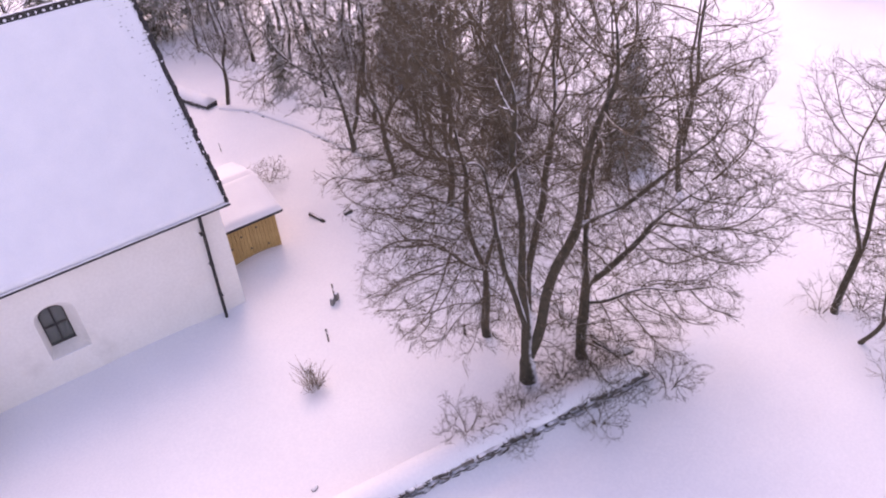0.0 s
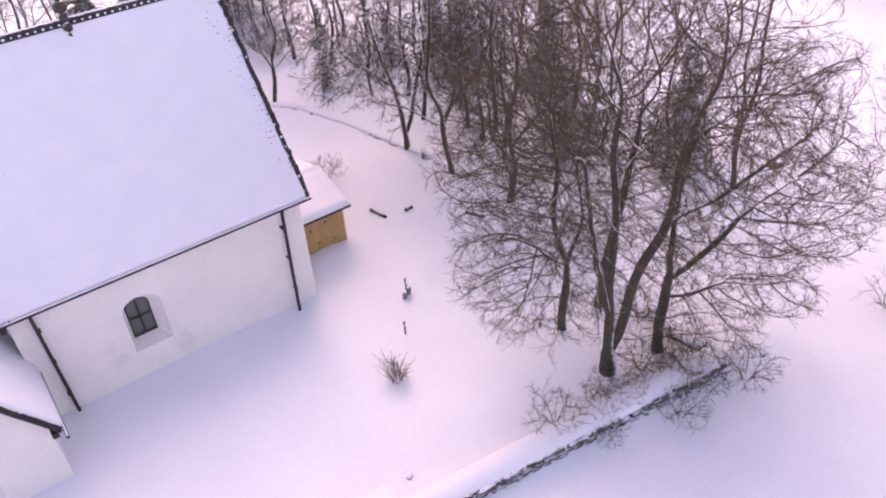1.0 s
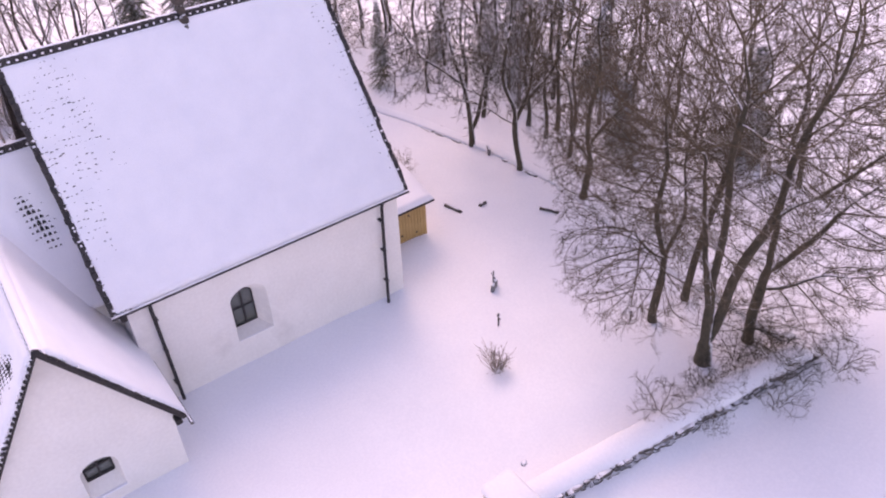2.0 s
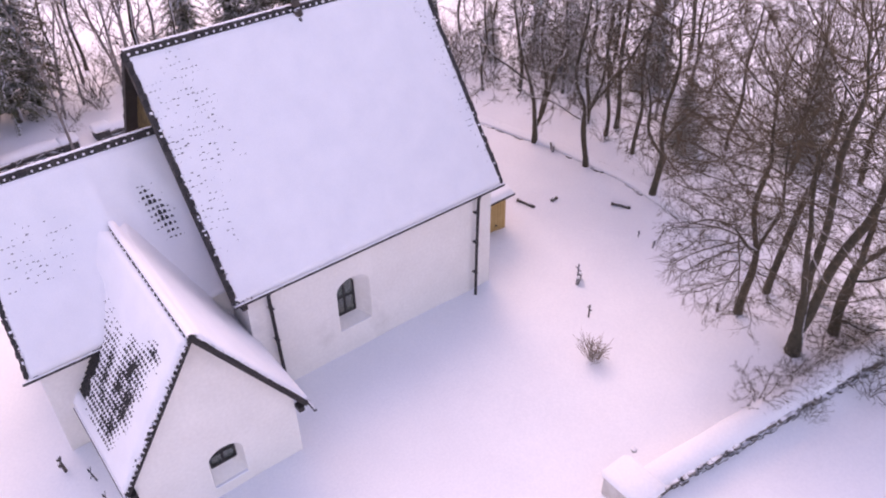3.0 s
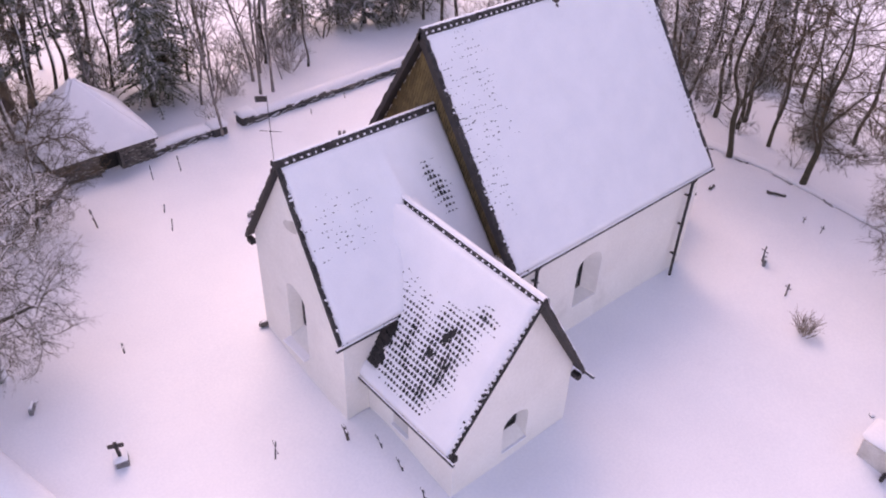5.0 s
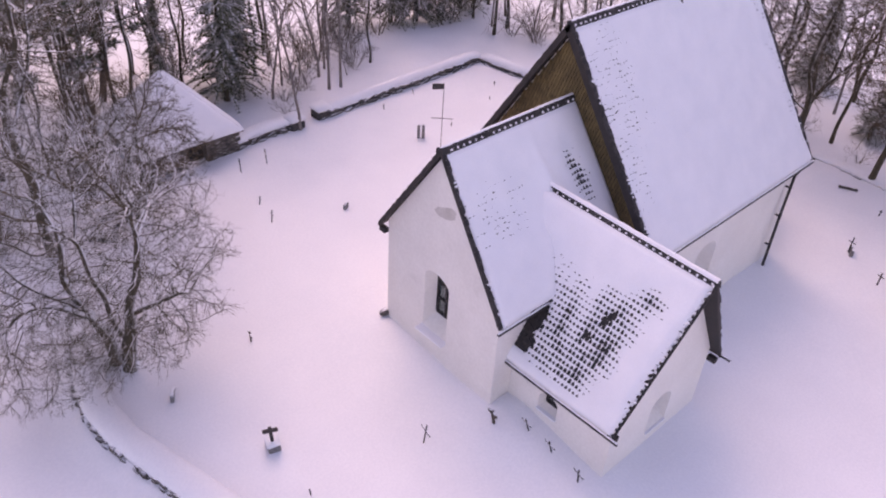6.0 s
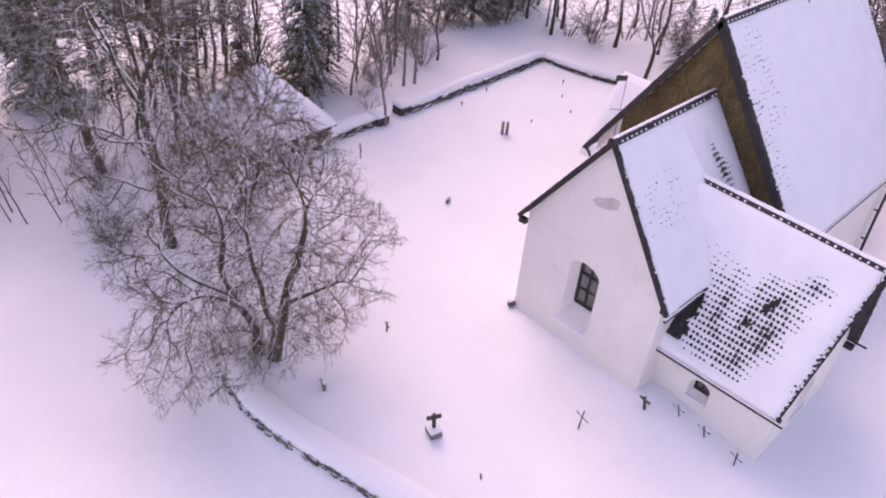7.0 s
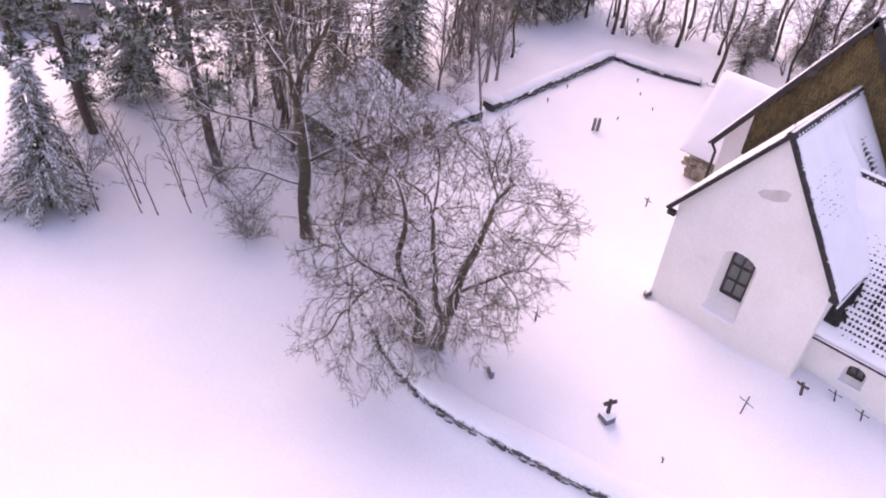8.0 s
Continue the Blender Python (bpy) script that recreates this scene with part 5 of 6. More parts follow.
# the row along the broken wall
put(tree_of("broadleaf_tree", crowned(121, [
    (-1, [(0, 0, -0.4), (-0.1, 0.1, 2.5), (-0.7, 0.6, 5.0), (-1.3, 0.9, 8.5)]),
    (0, [(-0.05, 0.05, 0.8), (0.65, -0.5, 3.5), (1.1, -0.8, 8.0)]),
    (0, [(-0.3, 0.3, 3.4), (-1.8, 1.4, 4.8), (-2.6, 1.9, 6.5)]),
    (0, [(0.65, -0.5, 3.5), (1.7, -1.3, 5.2)])],
    [(-0.4, 0.2, 8.0, 3.7, 3.7, 4.4), (-2.2, 1.3, 4.8, 2.6, 2.6, 1.6, 1.3)], 2400, 0.165, kill=0.44, twigs=1.9, jitter=0.38, tip=0.012), BARK_SNOWY, TWIG_SNOWY, "bare tree with forked trunk beside the broken wall", group="wall trees"), 10.15, 7.4)
row2 = put(tree_of("broadleaf_tree", crowned(122, [
    (-1, [(0, 0, -0.4), (-0.15, 0.1, 2.5), (0.1, -0.1, 4.2), (0.7, -0.5, 7.5)]),
    (0, [(-0.1, 0.1, 2.6), (-0.6, 0.5, 4.6), (-0.5, 0.4, 8.0)]),
    (0, [(0.0, 0.0, 3.4), (1.0, -0.8, 5.0), (1.8, -1.4, 7.5)]),
    (0, [(-0.15, 0.1, 2.4), (-1.6, 0.8, 3.6)])],
    [(-0.2, 0.1, 7.8, 3.5, 3.5, 4.2), (-1.6, 0.8, 4.6, 2.3, 2.3, 1.5, 1.3)], 2100, 0.16, kill=0.44, twigs=1.9, jitter=0.38, tip=0.012), BARK_SNOWY, TWIG_SNOWY, "bare tree with crooked snowy limbs beside the broken wall", group="wall trees"), 10.5, 4.1)
put(tree_of("broadleaf_tree", crowned(123, [
    (-1, [(0, 0, -0.4), (0.1, 0.05, 2.5), (0.3, 0.1, 5.0), (0.4, 0.2, 8.5)]),
    (0, [(0.1, 0.05, 2.2), (-0.9, 0.2, 4.0), (-1.2, 0.4, 6.5)]),
    (0, [(0.15, 0.05, 3.0), (1.2, -0.9, 5.0)])],
    [(0.1, 0.1, 7.2, 3.4, 3.4, 4.4), (-0.2, -1.2, 4.1, 2.9, 2.9, 2.2, 1.9)], 3500, 0.165, kill=0.40, twigs=2.1), BARK, TWIG_RED, "bare tree with reddish budded twigs beside the broken wall", group="wall trees"), 10.9, 0.15)
again(row2, 7.3, 16.7, 200, 0.8, "bare tree growing beside the stone wall")

# the leaning tree in the open field
field_tree = put(tree_of("broadleaf_tree", crowned(131, [
    (-1, [(0, 0, -0.4), (0.9, 0.25, 2.2), (1.6, 0.5, 4.2), (2.0, 0.6, 6.5)]),
    (0, [(0.9, 0.25, 2.2), (0.3, 0.5, 4.5), (-0.3, 0.7, 6.5)])],
    [(1.3, 0.6, 5.7, 3.0, 3.0, 3.8)], 1900, 0.14, kill=0.46, tip=0.008, twigs=2.0, length=0.6), BARK, TWIG, "leaning bare tree at the edge of the open field", group="field trees"), 17.5, -14.4, 0)
again(field_tree, 16.9, -15.7, 250, 0.6)

# ---- spruces and pines ----
def needles(w, p, d, length, width, rng):
    """A flat spray of needles: a tapered, slightly folded blade."""
    s = d.cross(Vector((0, 0, 1)))
    if s.length < 0.05:
        s = Vector((1, 0, 0))
    s.normalize()
    base = len(w.v)
    a = p + d * (length * 0.45)
    q = p + d * length
    fold = Vector((0, 0, -width * rng.uniform(0.2, 0.5)))
    w.v += [p, a + s * width / 2 + fold, q, a - s * width / 2 + fold]
    w.f += [(base, base + 1, base + 2), (base, base + 2, base + 3)]


def spruce(seed, height, spread, name_label, needle, laden=0.38):
    rng = random.Random(seed)
    trunk, green, load = Wood(), Wood(), Wood()
    trunk.tube([Vector((0, 0, -0.2)), Vector((0, 0, height * 0.5)), Vector((0, 0, height))], [0.018 * height, 0.010 * height, 0.01], 8)
    z = height * 0.07
    while z < height * 0.985:
        f = 1 - z / height
        R = spread * (f ** 0.85) * rng.uniform(0.8, 1.12) + 0.12
        for k in range(rng.randint(6, 9)):
            a = rng.random() * math.tau
            out = Vector((math.cos(a), math.sin(a), 0))
            side = Vector((-out.y, out.x, 0))
            n = max(4, int(R / 0.17))
            drop = rng.uniform(0.30, 0.62)
            r2 = R * rng.uniform(0.75, 1.1)
            prev = Vector((0, 0, z))
            snowy = laden * rng.uniform(0.3, 1.7)
            for i in range(1, n + 1):
                t = i / n
                p = Vector((0, 0, z)) + out * (r2 * t) + Vector((0, 0, r2 * (0.12 * t - drop * t * t)))
                dd = (p - prev).normalized()
                wd = 0.24 * (1.1 - 0.6 * t)
                for sg in (-1, 1):
                    needles(green, p, (dd * 0.75 + side * sg * rng.uniform(0.5, 0.95) + Vector((0, 0, -0.22 * rng.random()))).normalized(), wd * rng.uniform(1.4, 2.3), wd * 0.40, rng)
                needles(green, p, (dd + Vector((rng.gauss(0, .12), rng.gauss(0, .12), -0.15))).normalized(), wd * 1.6, wd * 0.6, rng)
                if rng.random() < 0.7:
                    needles(green, p, (dd * 0.3 + side * rng.uniform(-.5, .5) + Vector((0, 0, -0.9))).normalized(), wd * 1.3, wd * 0.6, rng)
                for q in range(2 if t > 0.3 else 0):
                    if rng.random() > snowy:
                        continue
                    lie = (dd + side * rng.uniform(-0.55, 0.55)).normalized()
                    needles(load, p - lie * 0.05 + Vector((rng.gauss(0, .03), rng.gauss(0, .03), 0.045)), lie, wd * rng.uniform(1.0, 2.0), wd * rng.uniform(0.25, 0.55), rng)
                prev = p
        z += height * 0.026 + 0.05
    t = thing("spruce_tree", pose(0, 0, 0), name_label, "spruce", "spruces")
    child("trunk", mesh_of("trunk", trunk.v, trunk.f, BARK, True), t)
    child("crown", mesh_of("crown", green.v, green.f, needle), t, "drooping needle branches dusted with snow")
    child("snow_load", mesh_of("snow_load", load.v, load.f, SNOW_ROOF), t, "tufts of snow lying on the boughs", kind="stuff")
    return t


def pine(seed, height, label, low=0.42, lean=(0.0, 0.0)):
    rng = random.Random(seed)
    trunk, green = Wood(), Wood()
    n = 10
    pts = [Vector((0, 0, -0.2))]
    for i in range(n):
        pts.append(pts[-1] + Vector((rng.gauss(0, 0.06) + lean[0] * height / n, rng.gauss(0, 0.06) + lean[1] * height / n, height / n)))
    trunk.tube(pts, [0.23 * (1 - 0.70 * i / n) for i in range(n + 1)], 9)
    for k in range(30):
        s = low + (1 - low) * k / 29
        i = min(n - 1, int(s * n))
        p = pts[i].lerp(pts[i + 1], s * n - i)
        a = rng.random() * math.tau
        L = (1.2 - s) * height * 0.27 * rng.uniform(0.6, 1.15)
        d = Vector((math.cos(a), math.sin(a), rng.uniform(-0.15, 0.35))).normalized()
        bp = [p.copy()]
        for j in range(4):
            d = (d + Vector((rng.gauss(0, .15), rng.gauss(0, .15), rng.gauss(0.03, .1)))).normalized()
            bp.append(bp[-1] + d * L / 4)
        trunk.tube(bp, [0.05, 0.042, 0.033, 0.024, 0.015], 5)
        for c in range(14):
            j = rng.randint(1, 3)
            q = bp[j].lerp(bp[j + 1], rng.random()) + Vector((rng.gauss(0, .28), rng.gauss(0, .28), rng.gauss(0.05, .16)))
            trunk.tube([bp[j], q], [0.014, 0.008], 3)
            for m in range(12):
                dv = Vector((rng.gauss(0, 1), rng.gauss(0, 1), rng.gauss(0.25, 0.7))).normalized()
                needles(green, q + dv * 0.05, dv, rng.uniform(0.24, 0.46), 0.15, rng)
    t = thing("pine_tree", pose(0, 0, 0), label, "pine", "pines")
    child("trunk", mesh_of("trunk", trunk.v, trunk.f, PINE_BARK, True), t)
    child("crown", mesh_of("crown", green.v, green.f, PINE_NEEDLE), t, "tufted needle branches dusted with snow")
    return t


SPR = "dark spruce with drooping snow-dusted branches at the wood's edge"
spr1 = put(spruce(201, 12.0, 2.5, SPR, NEEDLE), -10.4, 27.3)
spr2 = put(spruce(202, 6.5, 2.1, "young spruce heavily covered with snow at the wood's edge", NEEDLE_SNOWY, 0.75), -29.9, 27.2)
again(spr1, -8.9, 28.6, 90, 0.95)
for x, y, a, s in ((-12.9, 29.6, 200, 0.52), (6.2, 30.4, 140, 0.9), (8.4, 30.2, 70, 0.9), (4.6, 31.2, 200, 0.85), (1.6, 32.0, 33, 0.9), (10.6, 30.6, 280, 0.9), (10.6, 16.5, 70, 0.42), (13.0, 32.0, 222, 0.95), (-25.4, 33.0, 140, 0.44)):
    again(spr1, x, y, a, s)
for x, y, a, s in ((-32.2, 29.4, 210, 0.8), (15.6, 2.3, 260, 0.62), (19.7, -2.0, 30, 0.9), (20.1, 8.1, 10, 0.9), (17.2, 12.2, 80, 0.85), (17.3, 14.8, 40, 0.7), (15.4, 17.2, 80, 0.5), (-22.0, 34.5, 12, 1.0)):
    again(spr2, x, y, a, s)
PIN = "tall scots pine with a bare lower trunk in the wood"
pine1 = put(pine(211, 15.0, PIN, 0.22, (-0.13, 0.12)), -22.7, 26.1)
for x, y, a, s in ((-25.6, 32.0, 8, 1.0), (-26.9, 34.2, -8, 1.0), (-17.0, 29.0, 10, 0.9), (-20.8, 34.5, 15, 1.0), (-18.2, 36.5, 100, 1.1), (-15.8, 31.2, 200, 0.85)):
    again(pine1, x, y, a, s)

# ---- birches, saplings and the wood behind ----
birch1 = put(tree_of("birch_tree", grow(301, 11.0, 0.075, (14, 6, 4), 0.18, 42, 0.26, 0.05, 0.10, fine=0.008, droop=0.04), BIRCH, TWIG, "slender bare birch at the wood's edge", "birch", "birches"), -9.1, 22.1)
birch2 = put(tree_of("birch_tree", grow(302, 12.5, 0.08, (14, 6, 4), 0.30, 40, 0.24, 0.06, 0.08, fine=0.008, droop=0.03), BIRCH, TWIG, "slender bare birch at the wood's edge", "birch", "birches"), -5.0, 25.2)
for k, (x, y) in enumerate(((-6.9, 27.2), (-4.5, 26.9), (-4.3, 25.0), (-8.3, 26.0), (-3.6, 27.6), (-2.2, 29.8), (-6.0, 30.0), (-8.8, 31.0), (9.9, 26.6), (12.0, 24.5), (14.0, 21.0), (-13.5, 26.8), (-16.5, 32.0), (-20.5, 28.5), (14.9, 9.2), (16.9, 5.0), (19.5, 11.0))):
    again(birch1 if k % 2 else birch2, x, y, k * 67 % 360, 0.75 + 0.05 * (k * 7 % 9))
wood1 = put(tree_of("broadleaf_tree", crowned(311, [(-1, [(0, 0, -0.4), (0.1, 0.1, 3.0), (0.0, 0.2, 6.0), (0.2, 0.1, 9.5)])], [(0.1, 0.1, 7.8, 2.5, 2.5, 4.2)], 420, 0.12, step=0.36, kill=0.7, twigs=1.2, length=0.6), BARK_SNOWY, TWIG_SNOWY, "bare snowy tree in the wood", group="wood trees"), 9.0, 25.5)
wood2 = put(tree_of("broadleaf_tree", crowned(312, [(-1, [(0, 0, -0.4), (-0.1, 0.1, 2.0), (0.2, 0.0, 5.0), (0.1, 0.1, 8.5)]), (0, [(-0.1, 0.1, 2.2), (-0.8, 0.3, 5.0)])], [(0.0, 0.1, 6.8, 2.7, 2.7, 4.2)], 420, 0.11, step=0.36, kill=0.7, twigs=1.2, length=0.6), BARK, TWIG_RED, "bare tree with reddish twigs in the wood", group="wood trees"), 15.0, 16.2)
for k, (x, y) in enumerate(((17.0, 14.8), (13.8, 7.2), (19.5, 5.0), (12.5, 19.0), (11.0, 21.5), (19.0, 18.0), (22.5, 13.0), (-0.5, 32.0), (-18.5, 27.0), (-16.0, 28.8), (16.5, 21.5), (25.5, 9.5), (12.6, 9.5), (10.0, 28.5), (12.2, 27.5), (14.5, 25.0), (13.0, 30.0), (9.0, 31.0), (10.6, 25.8), (15.5, 23.0), (-11.4, 30.5), (-7.4, 29.2), (-5.2, 31.8), (-2.6, 28.6), (-9.8, 33.0), (1.8, 33.5), (-13.0, 33.5), (5.0, 33.0), (-20.5, 26.5), (-18.2, 29.6), (-19.2, 25.2), (-14.6, 29.8), (-17.7, 27.6), (-16.4, 33.2), (-12.4, 32.2), (-17.6, 31.0), (-15.0, 35.2), (-19.2, 33.4), (-13.6, 36.0), (-11.0, 34.6), (13.6, 12.4), (15.4, 10.6), (12.0, 13.8), (14.6, 5.8), (17.6, -2.8), (17.2, 0.6), (19.4, -5.4), (16.9, 8.6), (22.5, -3.0), (15.4, 2.2))):
    again(wood1 if k % 2 else wood2, x, y, k * 101 % 360, 0.8 + 0.06 * (k * 5 % 7))
again(wood1, -0.75, 26.75, 75, 0.72, "bare snow-lined tree in the clearing behind the wall")
again(wood2, 13.6, 5.6, 40, 1.0)
again(wood2, 13.2, 3.4, 190, 0.95)


def shrub(seed, stems, height, name, label, group, spread=0.55, twig=None, kids=(6, 4)):
    rng = random.Random(seed)
    w = Wood()
    up = Vector((0, 0, 1))

    def stem(p, d, L, r, lev):
        n = 4 if lev == 0 else 3
        pts, rad = [p], [r]
        for i in range(n):
            d = (d + Vector((rng.gauss(0, .14), rng.gauss(0, .14), rng.gauss(0.0, .1)))).normalized()
            p = p + d * L / n
            pts.append(p)
            rad.append(max(0.006, r * (1 - 0.7 * (i + 1) / n)))
        w.tube(pts, rad, 4 if lev == 0 else 3)
        if lev < len(kids):
            for k in range(kids[lev]):
                i = rng.randint(1, n - 1)
                stem(pts[i], (d + Vector((rng.gauss(0, .6), rng.gauss(0, .6), rng.gauss(0.1, .3)))).normalized(), L * rng.uniform(0.3, 0.6), r * 0.6, lev + 1)
    for k in range(stems):
        a = rng.random() * math.tau
        q = rng.random() ** 0.5
        stem(Vector((0.18 * q * math.cos(a), 0.18 * q * math.sin(a), -0.1)), Vector((spread * q * math.cos(a), spread * q * math.sin(a), 1)).normalized(), height * rng.uniform(0.7, 1.1), 0.014, 0)
    me = mesh_of(name, w.v, w.f, twig or TWIG)
    return tagged(new(name, me), label, "shrub", group)


bush = shrub(401, 40, 1.0, "shrub", "small leafless shrub standing in the snow", "churchyard shrubs", 0.52, DRY, (3,))
put(bush, 0.92, -5.56)
low_wood = crowned(402, [(-1, [(0.1 * math.cos(a), 0.1 * math.sin(a), -0.1), (0.35 * math.cos(a), 0.35 * math.sin(a), 0.5)]) for a in (0.3, 1.5, 2.6, 3.9, 5.2)], [(0, 0, 0.75, 1.2, 1.2, 0.8)], 540, 0.016, step=0.15, kill=0.21, tip=0.0065, twigs=1.1, length=0.26, jitter=0.35, thick=9.0)[1]
low = tagged(new("shrub", mesh_of("shrub", low_wood.v, low_wood.f, TWIG)), "low spreading leafless shrub by the wall", "shrub", "wall shrubs")
put(low, 3.9, -10.5, 0, 0.85)
far_wood = crowned(404, [(-1, [(0.1 * math.cos(a), 0.1 * math.sin(a), -0.1), (0.35 * math.cos(a), 0.35 * math.sin(a), 0.5)]) for a in (0.3, 1.5, 2.6, 3.9, 5.2)], [(0, 0, 0.75, 1.2, 1.2, 0.8)], 200, 0.016, step=0.2, kill=0.32, tip=0.0065, twigs=0.9, length=0.34, jitter=0.35, thick=9.0)[1]
thicket = mesh_of("shrub", far_wood.v, far_wood.f, TWIG_SNOWY)
for k, (x, y, s) in enumerate(((5.4, -11.0, 0.6), (8.6, -11.6, 0.7), (6.5, -11.3, 0.55), (4.9, -11.9, 0.5), (9.2, -12.5, 0.55), (10.6, -12.9, 0.9), (7.6, -12.6, 0.8), (7.9, -10.5, 0.75), (8.6, -10.9, 0.6), (6.0, -10.5, 0.55), (9.7, -10.9, 0.8), (7.3, -11.0, 0.5), (9.6, -8.8, 0.9), (-24.9, 20.8, 0.8), (-24.2, 21.8, 1.1), (-21.2, 21.3, 1.0), (44.0, 4.8, 2.6), (46.0, 3.0, 2.4), (47.0, 1.0, 2.6), (48.5, -1.0, 2.5), (49.5, -3.0, 2.4), (17.2, -14.0, 0.9), (16.0, -17.3, 0.7), (18.4, -14.8, 1.1), (-8.7, 24.0, 0.7), (-7.9, 25.4, 0.9), (12.2, 1.4, 0.8), (11.8, -4.0, 1.0), (13.0, 5.2, 0.9), (14.5, 0.2, 1.0), (16.5, 7.0, 1.2), (14.2, 10.8, 1.0), (18.0, 3.0, 1.5), (13.2, 14.5, 1.7), (16.0, 12.5, 2.1), (19.0, 0.2, 2.0), (12.5, 17.0, 1.5), (20.0, 7.2, 2.3), (15.0, 19.0, 2.0), (18.5, 14.0, 2.2), (9.8, 24.6, 1.6), (11.5, 23.8, 1.9), (8.2, 29.0, 2.2), (13.0, 22.0, 2.0), (11.0, 30.0, 2.3), (-6.0, 27.8, 1.5), (-3.0, 29.0, 1.8), (-10.0, 29.2, 1.6), (2.5, 30.0, 1.8), (5.6, 7.7, 0.75))):
    c = low.copy()
    if max(x, y) > 12:
        c.data = thicket
    scene.collection.objects.link(c)
    put(c, x, y, k * 77, s)
frost = shrub(403, 20, 2.0, "shrub", "frosted leafless undergrowth at the wood's edge", "undergrowth", 0.8, TWIG_FROST, (5, 4))
put(frost, -2.0, 26.8, 0, 1.1)
for k, (x, y, s) in enumerate(((-4.0, 28.4, 1.3), (-6.4, 26.0, 0.9), (-0.6, 29.5, 1.5), (-8.0, 30.2, 1.5), (-11.6, 31.2, 1.5), (4.5, 31.0, 1.6), (7.0, 29.5, 1.4), (10.2, 22.8, 1.1), (13.6, 17.6, 1.2), (15.0, 8.6, 1.1), (16.4, 2.4, 1.1), (18.2, 11.4, 1.4), (20.5, 15.5, 1.6), (-20.0, 23.4, 1.0), (-23.4, 24.8, 0.9), (-24.9, 20.6, 0.85), (-27.5, 29.0, 1.2))):
    o = frost.copy()
    scene.collection.objects.link(o)
    put(o, x, y, k * 53, s)
sap = put(tree_of("sapling", grow(321, 5.2, 0.030, (9, 4), 0.25, 35, 0.22, 0.05, 0.09, lean=(-0.18, 0.10), fine=0.007), OLDWOOD, TWIG, "thin leaning sapling at the wood's edge", "sapling", "saplings"), -26.85, 24.1)
for k, (x, y, s) in enumerate(((-28.6, 25.7, 1.0), (-27.3, 24.6, 0.9), (-27.0, 25.2, 1.1), (-25.7, 23.5, 0.9), (-25.0, 23.45, 0.8), (-25.3, 24.6, 1.0), (-12.8, 26.2, 0.8), (-3.0, 26.0, 0.9), (-5.6, 26.4, 1.0))):
    again(sap, x, y, (k * 31) % 50 - 25, s)


# ---- graves ----
def cross(x, y, h, w, bar, turn, material, label, group, lean=(0, 0), splay=False):
    t = thing("grave_cross", pose(x, y, ground_z(x, y), lean[0], lean[1], turn), label, "cross", group)
    bm = bmesh.new()
    box(bm, -bar / 2, bar / 2, -bar / 2, bar / 2, -0.3, h, bevel=bar * 0.15)
    part("post", bm, material, t)
    bm = bmesh.new()
    box(bm, -w / 2, w / 2, -bar * 0.42, bar * 0.42, h * 0.66, h * 0.66 + bar * 0.9, bevel=bar * 0.15)
    if splay:
        for v in bm.verts:
            v.co.z = h * 0.68 + (v.co.z - h * 0.68) * (1 + 0.7 * abs(v.co.x) / (w / 2))
    part("arm", bm, material, t)
    bm = bmesh.new()
    box(bm, -w * 0.42, w * 0.42, -bar * 0.3, bar * 0.3, h * 0.66 + bar * 0.9, h * 0.66 + bar * 1.25, bevel=bar * 0.1)
    part("snow", bm, SNOW, t, "thin line of snow")
    return t


IR, WD = "thin iron grave cross standing in deep snow", "dark wooden grave cross standing in deep snow"
cross(-18.0, 2.25, 0.80, 0.58, 0.04, 76, IRON, IR, "iron crosses", (6, 0))
cross(-15.95, 1.12, 0.60, 0.46, 0.09, 76, OLDWOOD, WD, "wooden crosses", (-8, 6), True)
cross(-15.3, 0.17, 0.55, 0.52, 0.04, 76, IRON, IR, "iron crosses", (-14, 8))
cross(-15.25, -0.82, 0.55, 0.52, 0.045, 76, IRON, IR, "iron crosses", (-14, 6))
cross(-15.35, -2.03, 0.60, 0.48, 0.045, 76, IRON, IR, "iron crosses", (-6, 0))
cross(-19.7, 9.9, 0.50, 0.42, 0.055, 76, OLDWOOD, WD, "small crosses")
cross(3.75, -1.95, 0.80, 0.36, 0.045, 76, IRON, IR, "iron crosses")
cross(2.42, -3.85, 0.65, 0.30, 0.055, 76, OLDWOOD, WD, "small crosses")
cross(6.5, -6.8, 0.50, 0.35, 0.06, 76, OLDWOOD, WD, "small crosses")
cross(-9.0, 11.6, 0.5, 0.42, 0.05, 76, IRON, IR, "iron crosses")
cross(-17.4, 18.05, 1.05, 0.75, 0.06, 76, OLDWOOD, WD, "wooden crosses", (-8, 0))
for x, y, h in ((-13.8, 20.3, 0.8), (-12.4, 20.2, 0.9), (-14.6, 17.4, 0.45), (-14.95, 15.85, 0.6), (7.95, -1.55, 0.35), (7.8, -2.5, 0.4), (4.9, 12.2, 0.5), (5.0, 9.1, 0.4), (-4.1, 21.3, 0.3), (-1.5, 21.8, 0.3), (1.6, 18.6, 0.2), (3.2, 19.8, 0.25), (0.4, 17.0, 0.2), (-21.9, 3.0, 0.25), (-2.4, 17.6, 0.2)):
    cross(x, y, h, h * 0.5, 0.04, 76, IRON, "small iron grave cross poking out of the snow", "small crosses", (rng.uniform(-8, 8), rng.uniform(-8, 8)))


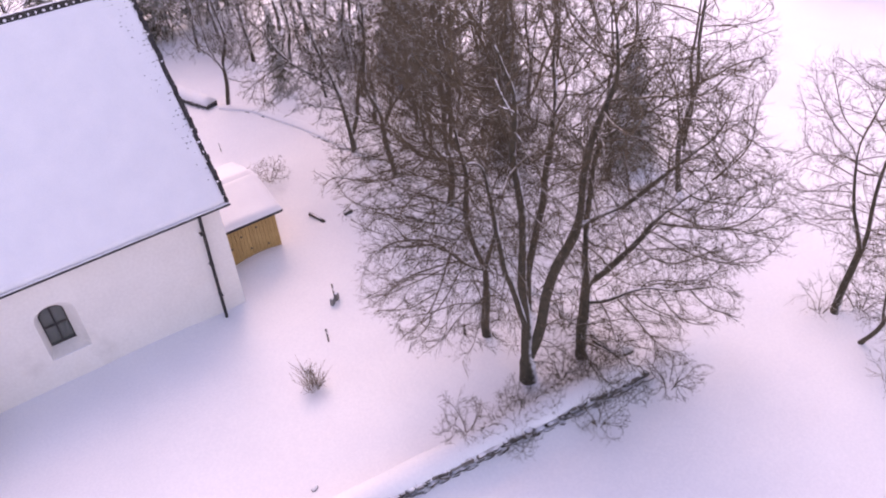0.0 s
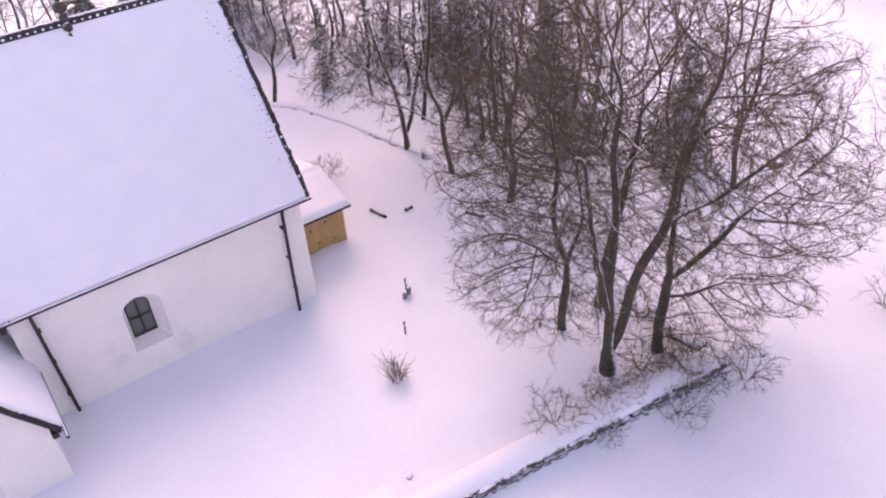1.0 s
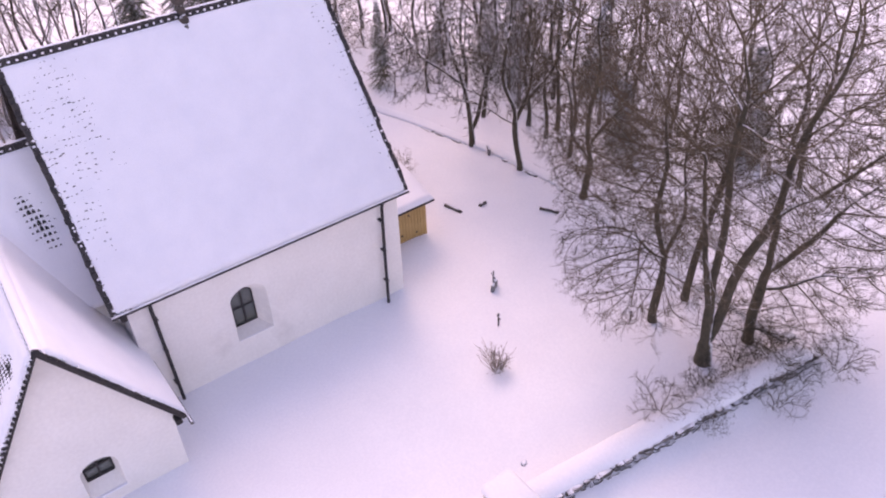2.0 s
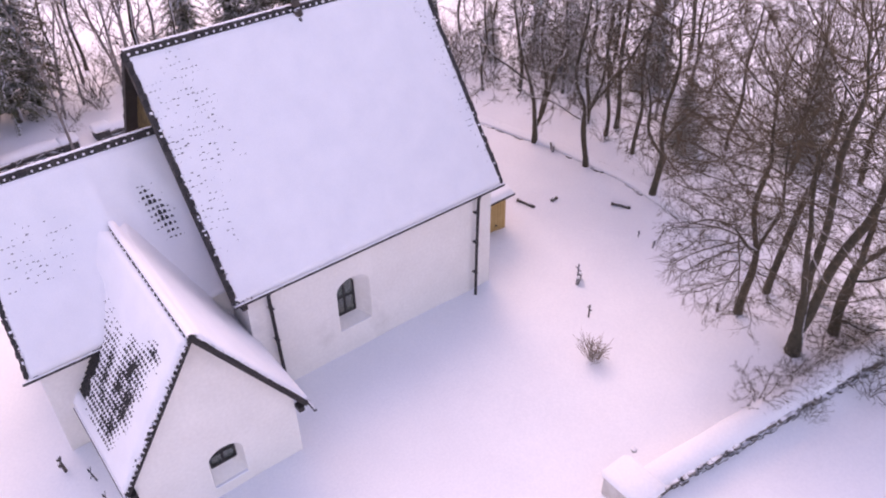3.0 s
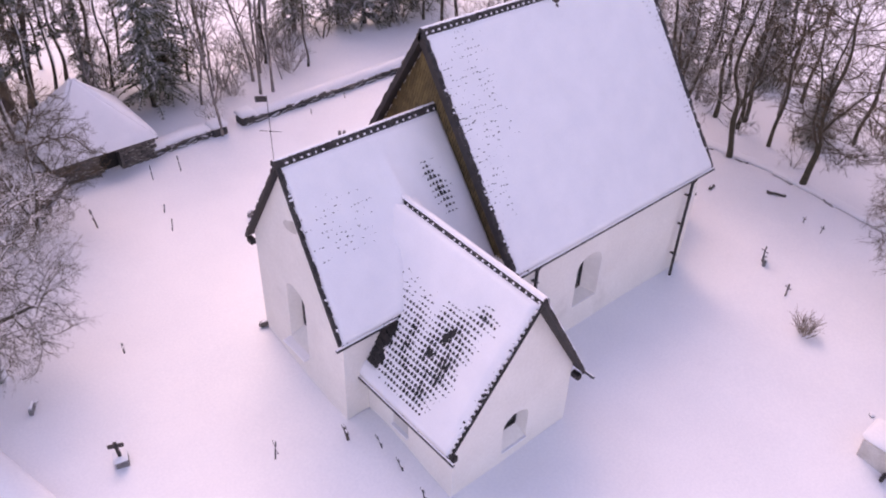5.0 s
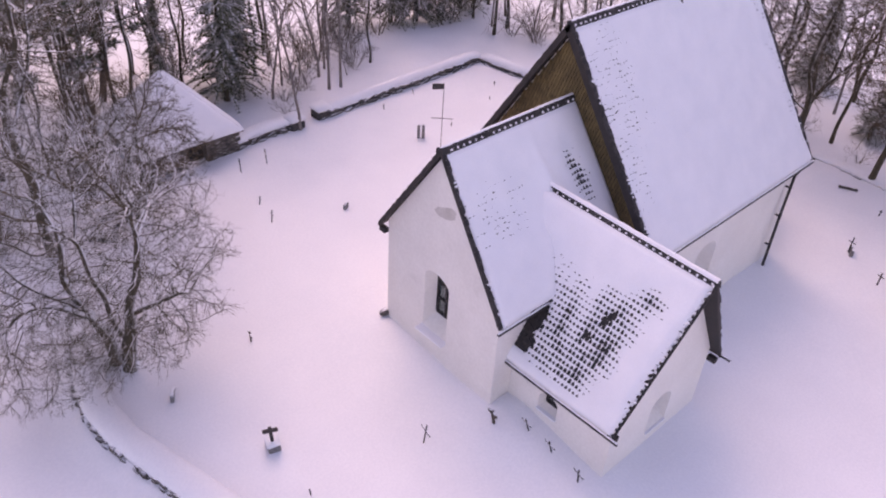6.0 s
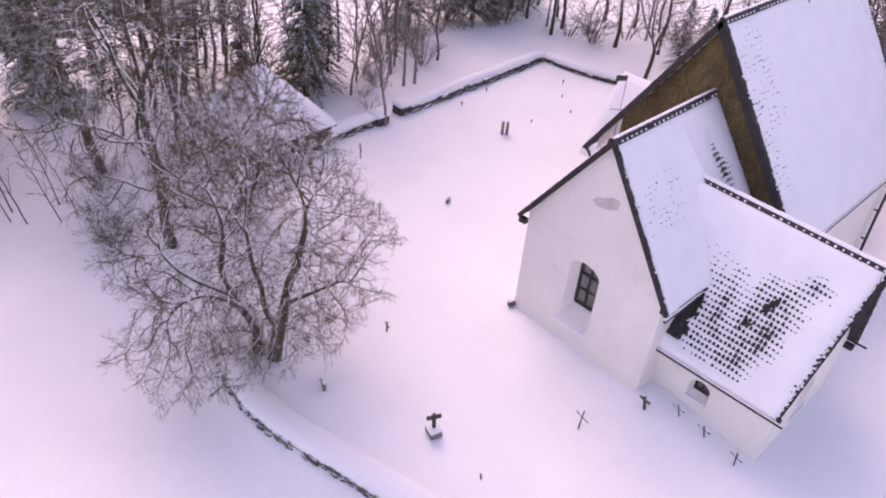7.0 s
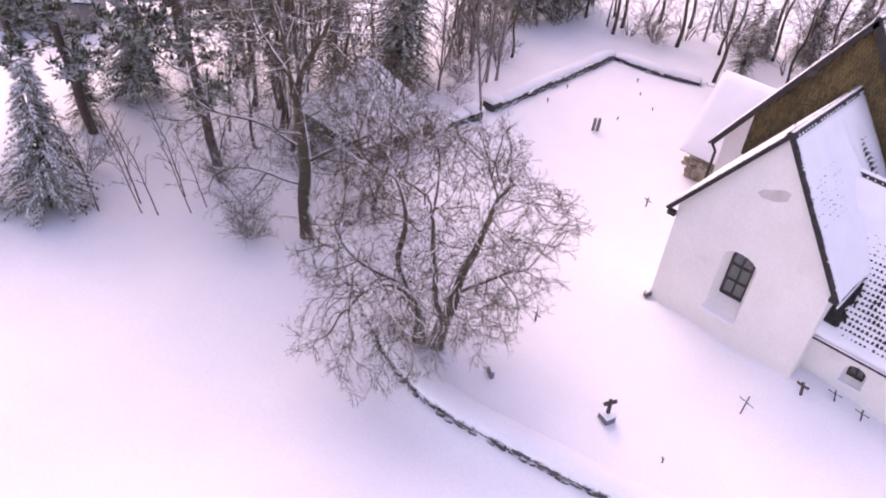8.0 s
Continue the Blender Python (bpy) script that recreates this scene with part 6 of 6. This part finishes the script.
def pedestal():
    x, y = -21.75, 5.25
    t = thing("grave_monument", pose(x, y, ground_z(x, y), -4, 0, 72) @ Matrix.Scale(0.67, 4), "granite pedestal with a dark cross and a cap of snow", "monument")
    bm = bmesh.new()
    box(bm, -0.34, 0.34, -0.30, 0.30, -0.4, 0.38, bevel=0.03)
    part("base", bm, GRANITE, t, "grey granite block")
    bm = bmesh.new()
    box(bm, -0.37, 0.37, -0.33, 0.33, 0.37, 0.52, bevel=0.06)
    part("snow_cap", bm, SNOW, t, "cushion of snow", True)
    bm = bmesh.new()
    box(bm, -0.09, 0.09, -0.08, 0.08, 0.3, 1.45, bevel=0.03)
    part("post", bm, IRON, t, "dark stone shaft")
    bm = bmesh.new()
    box(bm, -0.36, 0.36, -0.08, 0.08, 1.05, 1.24, bevel=0.03)
    for v in bm.verts:
        v.co.z += 0.25 * abs(v.co.x)
    bm.transform(pose(0, 0, 0, 0, 0, -100))
    part("arm", bm, IRON, t)


def slabs(x, y, n, w, h, turn, label, gap=0.32):
    for k in range(n):
        a = radians(turn)
        px, py = x + math.cos(a) * gap * k, y + math.sin(a) * gap * k
        t = thing("headstone", pose(px, py, ground_z(px, py), 3, 0, turn), label, "headstone", "headstones")
        bm = bmesh.new()
        o = arch(-w / 2, w / 2, -0.3, h, 0.12)
        loft(bm, [(u, -0.06, z) for u, z in o], [(u, 0.06, z) for u, z in o])
        part("slab", bm, GRANITE, t)
        bm = bmesh.new()
        box(bm, -w * 0.42, w * 0.42, -0.05, 0.05, h - 0.03, h + 0.05, bevel=0.02)
        part("snow", bm, SNOW, t, "cap of snow", True)


pedestal()
slabs(-4.68, 17.7, 2, 0.15, 0.80, -45, "narrow upright granite headstone capped with snow", 0.24)
slabs(3.55, -2.15, 2, 0.18, 0.34, 30, "small dark headstone half buried in snow", 0.3)
slabs(-11.7, 14.75, 1, 0.32, 0.30, 30, "small dark headstone half buried in snow")
slabs(-23.2, 9.15, 1, 0.40, 0.32, 60, "small dark headstone half buried in snow")
slabs(10.3, 6.3, 1, 0.5, 0.4, 60, "small dark headstone half buried in snow")


def log(x, y, L, turn):
    bm = bmesh.new()
    pipe(bm, [(-L / 2, 0, 0), (0, 0.02, 0.02), (L / 2, 0, 0)], 0.085, 8)
    ob = part("fallen_log", bm, OLDWOOD, None, smooth=True)
    ob.matrix_basis = pose(x, y, ground_z(x, y) + 0.05, 0, 4, turn)
    tagged(ob, "dark log lying half sunk in the snow", "log", "logs")


def capped_stone(x, y, s):
    """A boulder under a cushion of snow."""
    t = thing("boulder", pose(x, y, ground_z(x, y), 0, 0, 30), "small boulder hidden under a cushion of snow", "boulder", "boulders")
    for name, m, z, k in (("stone", GRANITE, 0.02, 1.0), ("snow_cap", SNOW, s * 0.45, 0.92)):
        bm = bmesh.new()
        bmesh.ops.create_icosphere(bm, subdivisions=2, radius=s * k)
        for v in bm.verts:
            v.co = Vector((v.co.x * 1.3, v.co.y, v.co.z * 0.6 + z)) * (1 + 0.12 * nz(v.co.x * 6, v.co.y * 6, 1, v.co.z * 6))
        part(name, bm, m, t, smooth=True)


capped_stone(-1.05, -9.22, 0.10)
capped_stone(-23.0, 9.5, 0.09)
log(5.85, 3.45, 0.95, -75)
log(9.15, 0.55, 0.9, -60)
log(7.15, 2.9, 0.4, 10)

def shed():
    """Grey boarded shed far back in the wood."""
    t = thing("shed", pose(-22.3, 45.0, 0.3, 0, 0, -39), "low grey boarded shed with a snowy roof in the wood", "shed")
    for k in range(24):
        bm = bmesh.new()
        box(bm, -3 + k * 0.25, -2.76 + k * 0.25, -0.03, 0.03, -0.6, 1.6, bevel=0.01)
        part("plank", bm, GREYWOOD, t)
    bm = bmesh.new()
    loft(bm, [(-3, 0, -.6), (-3, 4, -.6), (-3, 4, 1.6), (-3, 2, 2.9), (-3, 0.05, 1.6)], [(3, 0, -.6), (3, 4, -.6), (3, 4, 1.6), (3, 2, 2.9), (3, 0.05, 1.6)])
    part("frame", bm, GREYWOOD, t)
    gable_roof_part(t, (-3.3, -0.35, 1.55), (3.3, -0.35, 1.55), (-3.3, 2.0, 3.1), (3.3, 2.0, 3.1), 0.18, 5)
    gable_roof_part(t, (3.3, 4.35, 1.55), (-3.3, 4.35, 1.55), (3.3, 2.0, 3.1), (-3.3, 2.0, 3.1), 0.18, 7)


GREYWOOD = mat("silvered_boards", (0.17, 0.165, 0.17), (0.26, 0.25, 0.25), 2.0, 20.0, 0.85, 0.4, 0.01, rand=0.15)
shed()

# the plan in true metres
for ob in list(scene.objects):
    if ob.parent is None and ob.type in ("MESH", "EMPTY"):
        ob.matrix_basis = Matrix.Scale(UNIT, 4) @ ob.matrix_basis
